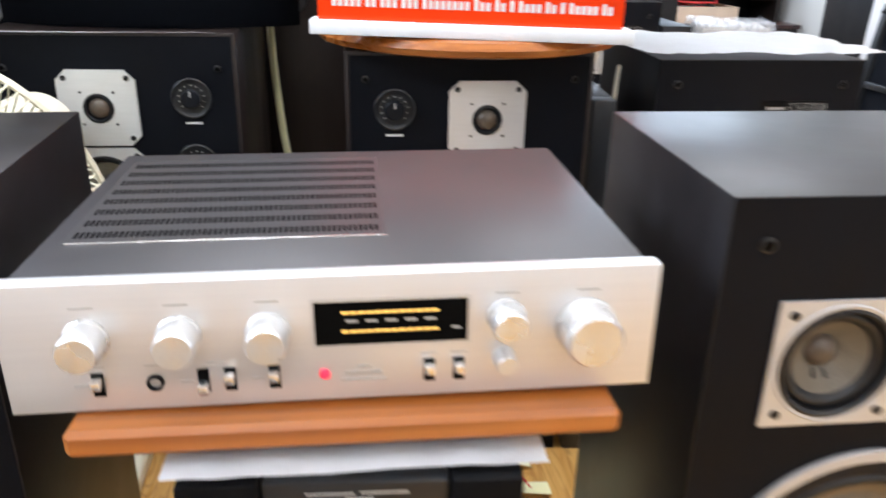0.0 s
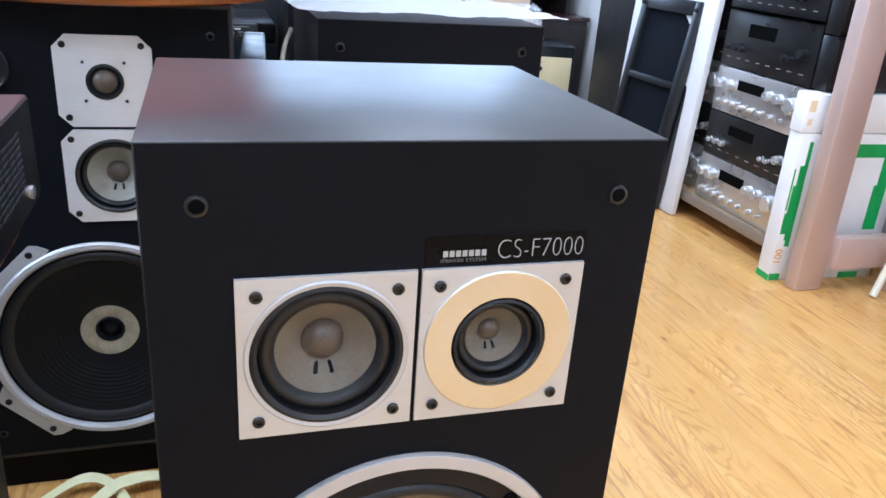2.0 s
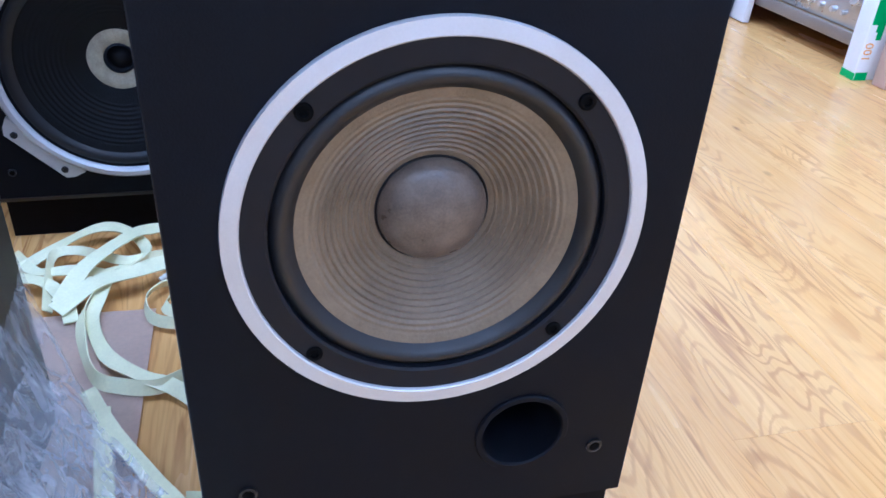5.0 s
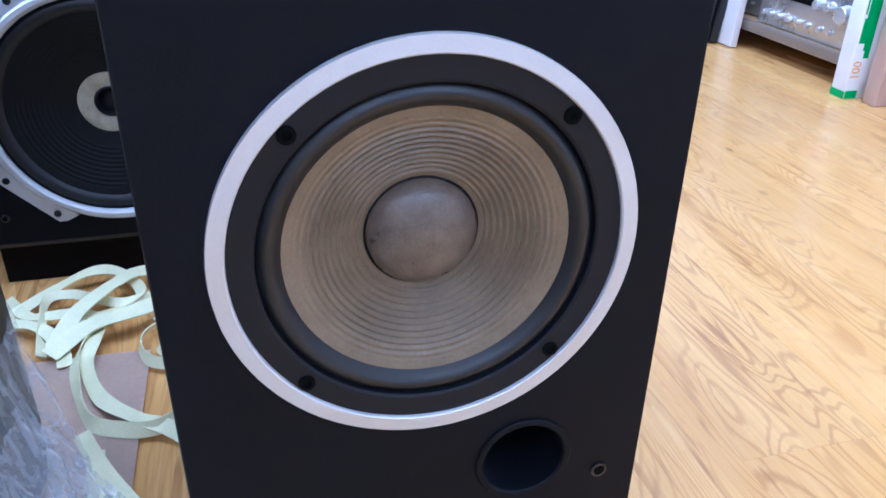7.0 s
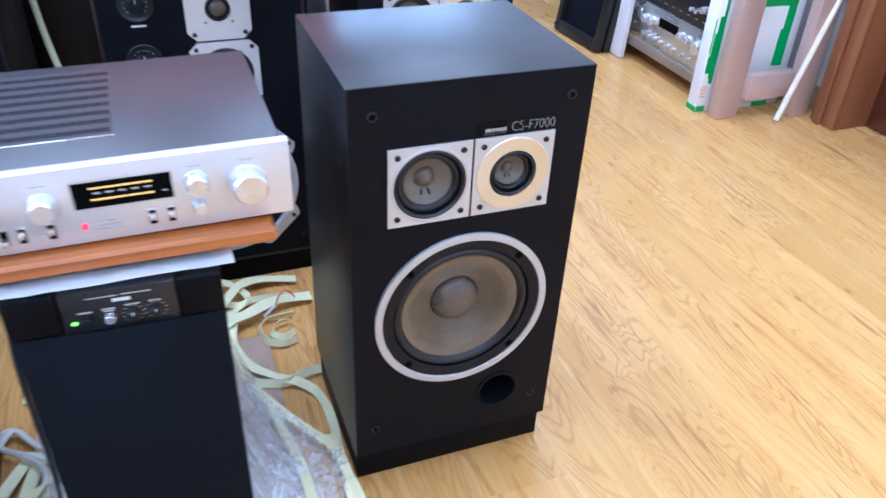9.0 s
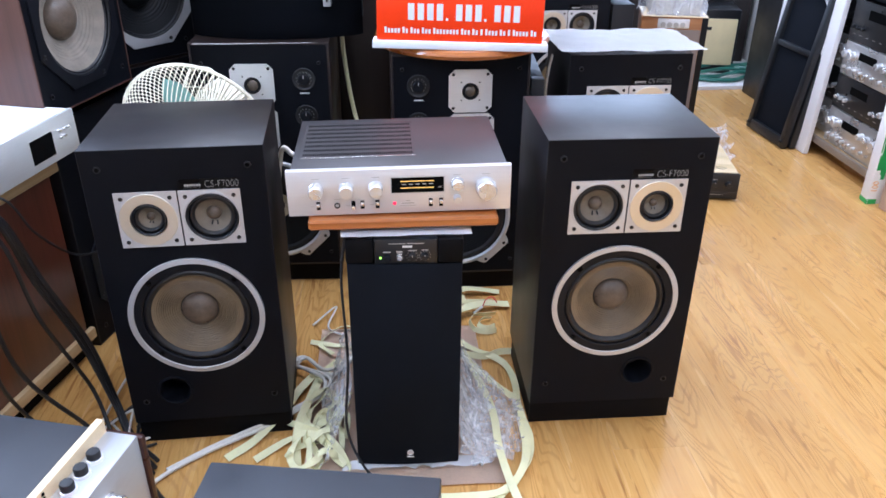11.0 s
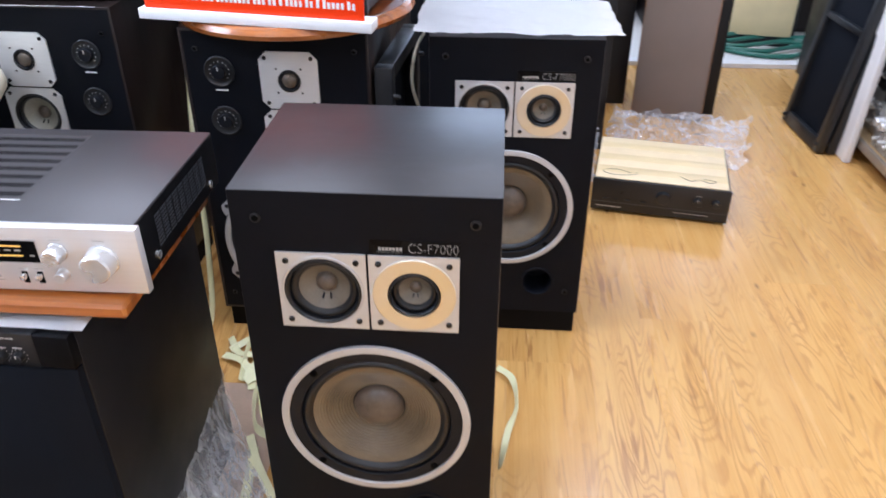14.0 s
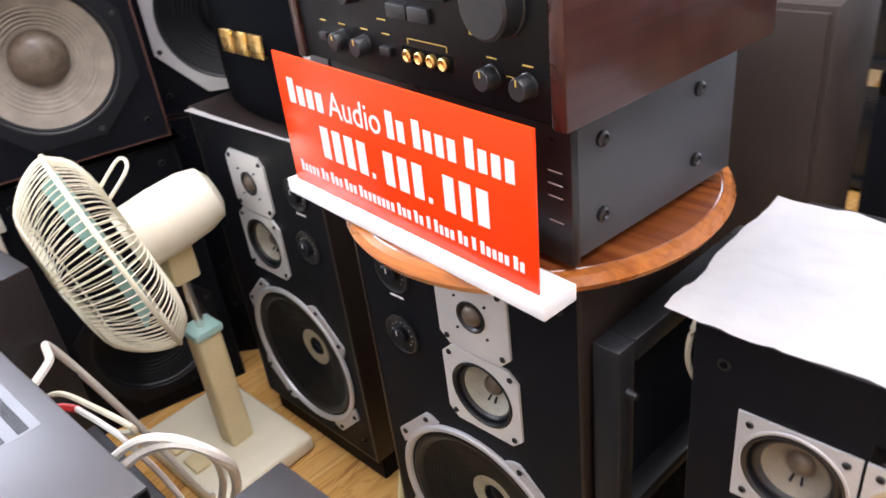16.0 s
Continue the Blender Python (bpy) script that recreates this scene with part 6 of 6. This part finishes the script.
for pts, r, mt, lb in (
    ([(-0.118, 0.52, 0.61), (-0.135, 0.49, 0.50), (-0.13, 0.46, 0.30), (-0.14, 0.44, 0.12), (-0.10, 0.40, 0.03), (-0.05, 0.36, 0.008), (-0.03, 0.30, 0.006)], 0.0032, CABLEBLACK, "thin black cable hanging beside the subwoofer"),
    ([(-0.14, 0.86, 0.02), (-0.20, 0.78, 0.02), (-0.272, 0.864, 0.02), (-0.298, 0.83, 0.02), (-0.27, 0.80, 0.03), (-0.20, 0.74, 0.04), (-0.223, 0.68, 0.03), (-0.329, 0.593, 0.02), (-0.418, 0.547, 0.012), (-0.488, 0.507, 0.008), (-0.56, 0.45, 0.007), (-0.62, 0.38, 0.007)], 0.0055, CABLEWHITE, "twisted white speaker cable on the floor"),
    ([(-0.14, 0.87, 0.02), (-0.21, 0.79, 0.03), (-0.28, 0.87, 0.02), (-0.305, 0.835, 0.026), (-0.26, 0.79, 0.03), (-0.215, 0.73, 0.045), (-0.225, 0.69, 0.03), (-0.331, 0.600, 0.026), (-0.420, 0.553, 0.017), (-0.49, 0.512, 0.012), (-0.57, 0.45, 0.010)], 0.0050, CABLEWHITE, "twisted white speaker cable on the floor"),
    ([(-0.27, 1.05, 0.01), (-0.20, 1.12, 0.03), (-0.22, 1.02, 0.02), (-0.16, 0.98, 0.008)], 0.003, CABLEWHITE, "white cable behind the subwoofer"),
    ([(0.26, 1.09, 0.03), (0.275, 1.11, 0.045), (0.295, 1.12, 0.045), (0.31, 1.11, 0.03)], 0.0018, CABLERED, "red-sleeved wire end on the strap heap"),
    ([(0.23, 1.07, 0.02), (0.26, 1.09, 0.03)], 0.004, CABLEWHITE, "white end of the red-sleeved wire"),
    ([(-0.94, 0.40, 0.63), (-0.86, 0.42, 0.56), (-0.84, 0.46, 0.30), (-0.78, 0.55, 0.08), (-0.70, 0.52, 0.012), (-0.62, 0.42, 0.01), (-0.58, 0.34, 0.01), (-0.60, 0.28, 0.05), (-0.66, 0.24, 0.30)], 0.0055, CABLEBLACK, "bundle of black cables hanging from the counter"),
    ([(-0.93, 0.55, 0.64), (-0.855, 0.56, 0.57), (-0.84, 0.60, 0.35), (-0.79, 0.66, 0.10), (-0.72, 0.56, 0.012), (-0.64, 0.47, 0.01), (-0.56, 0.36, 0.01), (-0.48, 0.30, 0.008)], 0.005, CABLEBLACK, "bundle of black cables hanging from the counter"),
    ([(-0.95, 0.65, 0.66), (-0.87, 0.66, 0.62), (-0.845, 0.70, 0.52), (-0.80, 0.78, 0.42), (-0.74, 0.86, 0.40)], 0.003, CABLEBLACK, "thin black cable over the counter's edge"),
    ([(-0.96, 0.35, 0.64), (-0.855, 0.38, 0.55), (-0.86, 0.42, 0.28), (-0.82, 0.52, 0.06), (-0.76, 0.62, 0.01), (-0.70, 0.70, 0.008), (-0.66, 0.50, 0.008)], 0.0045, CABLEBLACK, "bundle of black cables hanging from the counter"),
    ([(-0.04, 0.345, 0.008), (0.002, 0.302, 0.03), (0.0, 0.27, 0.008), (0.04, 0.253, 0.006), (0.084, 0.267, 0.006), (0.081, 0.288, 0.008), (0.044, 0.279, 0.012), (0.026, 0.247, 0.008), (0.04, 0.20, 0.006)], 0.0035, CABLEBLACK, "black cable loop on the floor beside the case"),
    ([(-0.168, 1.69, 0.86), (-0.160, 1.66, 0.70), (-0.135, 1.56, 0.55), (-0.085, 1.40, 0.40), (-0.05, 1.30, 0.22), (-0.05, 1.24, 0.03), (-0.08, 1.18, 0.01)], 0.0075, STRAP, "pale yellow strap hanging between two loudspeakers"),
    ([(-0.20, 0.79, 0.645), (-0.257, 0.85, 0.643), (-0.291, 0.87, 0.640), (-0.33, 0.95, 0.40), (-0.36, 1.02, 0.15), (-0.42, 1.06, 0.06)], 0.0065, CABLEWHITE, "thick white cable behind the amplifier"),
    ([(0.05, 0.79, 0.650), (0.095, 0.83, 0.695), (0.137, 0.86, 0.706), (0.158, 0.885, 0.675), (0.125, 0.905, 0.600), (0.05, 0.91, 0.45), (0.02, 0.90, 0.20), (0.0, 0.90, 0.02)], 0.0065, CABLEWHITE, "thick white cable behind the amplifier"),
    ([(0.03, 0.79, 0.655), (0.085, 0.825, 0.705), (0.122, 0.850, 0.714), (0.148, 0.875, 0.690), (0.115, 0.895, 0.610), (0.04, 0.90, 0.46), (0.0, 0.89, 0.20), (-0.02, 0.90, 0.02)], 0.0055, CABLEWHITE, "white cable behind the amplifier"),
    ([(-0.13, 0.792, 0.675), (-0.10, 0.815, 0.690), (-0.015, 0.825, 0.705), (0.075, 0.830, 0.722), (0.065, 0.835, 0.702), (0.03, 0.830, 0.685)], 0.0040, TAN, "stiff tan wire at the back of the amplifier"),
    ([(-0.135, 0.792, 0.655), (-0.105, 0.810, 0.668), (-0.075, 0.820, 0.674)], 0.0055, CABLERED, "red plug at the back of the amplifier"),
    ([(-0.075, 0.820, 0.674), (0.0, 0.825, 0.682), (0.053, 0.830, 0.675), (0.06, 0.86, 0.55), (0.05, 0.92, 0.20), (0.06, 0.98, 0.02)], 0.0040, CABLEWHITE, "white lead of the red plug behind the amplifier"),
    ([(0.500, 1.42, 0.74), (0.484, 1.38, 0.71), (0.476, 1.37, 0.64), (0.490, 1.40, 0.56)], 0.0040, FANWHITE, "white hose between the loudspeakers"),
):
    cable(pts, r, mt, lb)
for dx in (0.0, 0.012, -0.010):
    cable([(-0.92, 0.58 + dx, 0.625), (-0.868, 0.60 + dx, 0.60), (-0.845 + dx, 0.65, 0.42), (-0.795 + dx, 0.69, 0.22), (-0.74, 0.655 + dx, 0.06), (-0.68, 0.56 + dx, 0.012), (-0.60, 0.46 + dx * 2, 0.009)], 0.0055, CABLEBLACK, "bundle of black cables hanging from the counter")
for k in range(9):
    a0, b0 = (rr.uniform(-0.78, -0.56), rr.uniform(0.42, 0.98)), (rr.uniform(-0.78, -0.66), rr.uniform(0.30, 0.62))
    cable([(*a0, 0.008), ((a0[0] + b0[0]) / 2 + rr.uniform(-0.08, 0.08), (a0[1] + b0[1]) / 2, 0.012 + 0.01 * rr.random()), (*b0, 0.008)], 0.0035, rr.choice((CABLEBLACK, CABLEBLACK, CABLEWHITE)), "loose cable on the floor by the counter")

wrap = thing("plastic_wrap", pose(0, 0, 0), "crumpled clear plastic wrap bunched round the foot of the subwoofer", "plastic wrap")
part("right_fold", sheet([(0.1250, 0.43, 0.09), (0.1250, 0.850, 0.240), (0.190, 0.770, 0.012), (0.180, 0.405, 0.012)], 110, 40, 0.0028, 18, 0, 2.0, 0.009, 0.012), WRAP, wrap)
part("right_fold", sheet([(0.1250, 0.42, 0.05), (0.1250, 0.800, 0.13), (0.270, 0.660, 0.018), (0.255, 0.42, 0.015)], 90, 40, 0.006, 20, 0, 9.0, 0.010, 0.022), WRAP, wrap)
part("right_fold", sheet([(0.150, 0.40, 0.02), (0.160, 0.62, 0.06), (0.298, 0.63, 0.022), (0.285, 0.45, 0.018)], 70, 40, 0.016, 30, 0, 19.0, 0.011, 0.016), WRAP, wrap)
part("left_fold", sheet([(-0.128, 0.46, 0.20), (-0.130, 0.78, 0.22), (-0.21, 0.76, 0.012), (-0.20, 0.40, 0.012)], 30, 24, 0.022, 18, 0, 4.0, 0.008), WRAP, wrap)
part("front_fold", sheet([(-0.15, 0.415, 0.012), (0.20, 0.415, 0.012), (0.19, 0.445, 0.012), (-0.15, 0.445, 0.012)], 30, 6, 0.012, 20, 0, 6.0, 0.008), PAPER, wrap, "white hem of the wrap")

# ---- behind: things on and round the back loudspeaker ----
tb = thing("centre_speaker", pose(0.80, 2.53, 0.775, 0, 0, 4), "black centre speaker with silver-ringed drivers, in plastic film", "loudspeaker")
part("cabinet", box(-0.20, 0.26, 0.0, 0.24, 0.0, 0.15, 0.006), BLACKPLASTIC, tb)
for x in (-0.14, -0.03):
    part("driver", lathe([(0.052, 0), (0.052, 0.006), (0.044, 0.008), (0.040, 0.002), (0.02, -0.006), (0, -0.002)], x, 0.075, 40), RING, tb, "silver-ringed driver")
part("film", sheet([(-0.05, -0.02, 0.0), (0.28, -0.02, 0.0), (0.28, 0.0, 0.16), (-0.05, 0.0, 0.16)], 22, 12, 0.012, 20, 0, 3.0), HAZE, tb)
dk = thing("shelf_unit", pose(-0.02, 3.15, 0), "dark shelf unit crowded with black equipment", "shelf unit")
for z_ in (0.02, 0.42, 0.80, 1.15):
    part("shelf", box(-0.55, 0.40, 0.0, 0.40, z_, z_ + 0.025), BLACKPLASTIC, dk)
for x in (-0.55, 0.375):
    part("upright", box(x, x + 0.025, 0.0, 0.40, 0, 1.3), BLACKPLASTIC, dk)
for k, (x, z_, w, h) in enumerate(((-0.50, 0.046, 0.40, 0.16), (-0.06, 0.046, 0.42, 0.20), (-0.48, 0.446, 0.42, 0.15), (-0.02, 0.446, 0.38, 0.28), (-0.46, 0.826, 0.44, 0.17), (0.02, 0.826, 0.34, 0.22))):
    u = thing("hifi_unit", pose(x, 3.16, z_), "black hi-fi component on the dark shelf", "hi-fi unit", "components on the dark shelf")
    part("case", box(0, w, 0.01, 0.32, 0, h, 0.004), BLACKMETAL, u)
    knob(u, w * 0.75, h * 0.5, 0.018, 0.015, BLACKPLASTIC, 0.01)
    bars(u, [(w * 0.1, w * 0.5, h * 0.7, h * 0.7 + 0.004)], 0.01, GREYINK)
# Added block that makes the gap past the rack dark.
rk = part("black_block", box(2.13, 2.44, 2.96, 3.46, 0, 1.25, 0.004), BLACK)
tagged(rk, "added black block filling the dark gap past the rack", "cabinet")
gb = part("black_block", box(1.09, 1.235, 2.96, 3.30, 0, 0.80, 0.004), BLACK)
tagged(gb, "narrow black cabinet in the gap beside the brown speaker", "cabinet")
bx = part("black_block", box(0.985, 1.085, 2.46, 2.80, 0, 0.70, 0.004), BLACK)
tagged(bx, "plain black cabinet beside the back loudspeaker", "cabinet")
def closed_cabinet(x0, x1, y0, y1, h, material, label):
    root = thing("tall_cabinet", pose((x0 + x1) / 2, (y0 + y1) / 2, 0), label, "cabinet")
    w, dp = (x1 - x0) / 2, (y1 - y0) / 2
    part("body", box(-w, w, -dp + 0.012, dp - 0.012, 0.030, h, 0.003), material, root)
    part("front_panel", box(-w + 0.012, w - 0.012, -dp, -dp + 0.013, 0.042, h - 0.012, 0.002), material, root)
    part("back_panel", box(-w + 0.012, w - 0.012, dp - 0.013, dp, 0.042, h - 0.012, 0.002), material, root)
    part("plinth", box(-w + 0.010, w - 0.010, -dp + 0.02, dp - 0.02, 0, 0.031), PLINTH, root)
    return root


closed_cabinet(0.07, 0.350, 2.16, 2.45, 0.87, mat("dark taupe vinyl", (0.035, 0.026, 0.022), 0.5), "dark taupe loudspeaker cabinet seen from behind")
# Added block hiding the bright wall, in place of dark clutter.
t3 = part("black_block", box(0.44, 1.06, 3.10, 3.40, 0, 0.84, 0.004), BLACK)
tagged(t3, "large plain black block standing in for dark clutter", "cabinet")
closed_cabinet(-0.26, 0.06, 1.78, 2.05, 1.02, DARKWOOD, "tall dark brown cabinet behind the gap between two loudspeakers")
ap = part("plastic_bag", sheet([(0.93, 1.95, 0.02), (1.05, 2.20, 0.04), (1.08, 2.50, 0.10), (0.95, 2.40, 0.12)], 20, 26, 0.035, 15, 0, 17.0, 0.003), BAG)
tagged(ap, "crumpled clear plastic bag lying on the floor", "plastic bag")

# ---- far corner: dark bench with a tray of cables ----
nb = thing("low_cabinet", pose(1.50, 4.14, 0.007), "low dark brown wooden cabinet in the far corner", "cabinet")
part("body", box(0, 0.92, 0.0, 0.36, 0, 0.50, 0.004), DARKWOOD, nb)
part("top", box(-0.01, 0.93, -0.012, 0.37, 0.50, 0.522, 0.003), ROSEWOOD, nb, "red-brown top board")
for x0 in (0.02, 0.47):
    dr = part("door", box(x0, x0 + 0.43, -0.010, 0.002, 0.03, 0.47, 0.002), DARKWOOD, nb)
    part("handle", box(x0 + 0.19, x0 + 0.24, -0.020, -0.009, 0.40, 0.412, 0.002), BLACKMETAL, dr)
tr = thing("cardboard_tray", pose(1.62, 4.18, 0.530), "shallow open cardboard tray on the dark cabinet", "tray")
for x0, x1, y0, y1, z0, z1 in ((0, 0.46, 0, 0.28, 0, 0.005), (0, 0.46, 0, 0.005, 0.005, 0.085), (0, 0.46, 0.275, 0.28, 0.005, 0.085), (0, 0.005, 0.005, 0.275, 0.005, 0.085), (0.455, 0.46, 0.005, 0.275, 0.005, 0.085)):
    part("panel", box(x0, x1, y0, y1, z0, z1), CARDBOARD, tr, smooth=False)
for k in range(6):
    pts = [(1.85 + (0.14 + 0.02 * rr.random()) * math.cos(a + k), 4.31 + 0.09 * math.sin(a * 1.0 + k), 0.57 + 0.012 * k + 0.02 * rr.random()) for a in (radians(40 * q) for q in range(10))]
    cable(pts, 0.005, CABLERED if k % 3 else CABLEBLACK, "coiled red and dark cable in the cardboard tray")
# Added block that keeps the far corner dark, cut off at the sill.
fb2 = part("black_block", box(1.30, 2.44, 4.56, 4.68, 0.007, 0.93, 0.004), BLACK)
tagged(fb2, "long black block standing in for dark things below the window", "cabinet")

# ---- floor planks, one by one ----
PW, PL = 0.192, 1.215
pm = box(-PW / 2 + 0.00003, PW / 2 - 0.00003, -PL / 2 + 0.00003, PL / 2 - 0.00003, -0.006, 0.0, 0.00014, 1)
first = part("plank", pm, PLANK, floor, smooth=False)
spots = []
for i in range(24):
    x = -1.80 + PW * (i + 0.5)
    shift = ((i * 7) % 12) / 12 * PL
    for j in range(8):
        y = SOUTH - 0.6 + shift + PL * j
        if SOUTH + 0.5 < y < NORTH - 0.5 and x < EAST + 0.5:
            spots.append((x, y))
for k, (x, y) in enumerate(spots):
    ob = first if k == 0 else new("plank", first.data)
    ob.parent = floor
    ob.location = (x, y, 0)
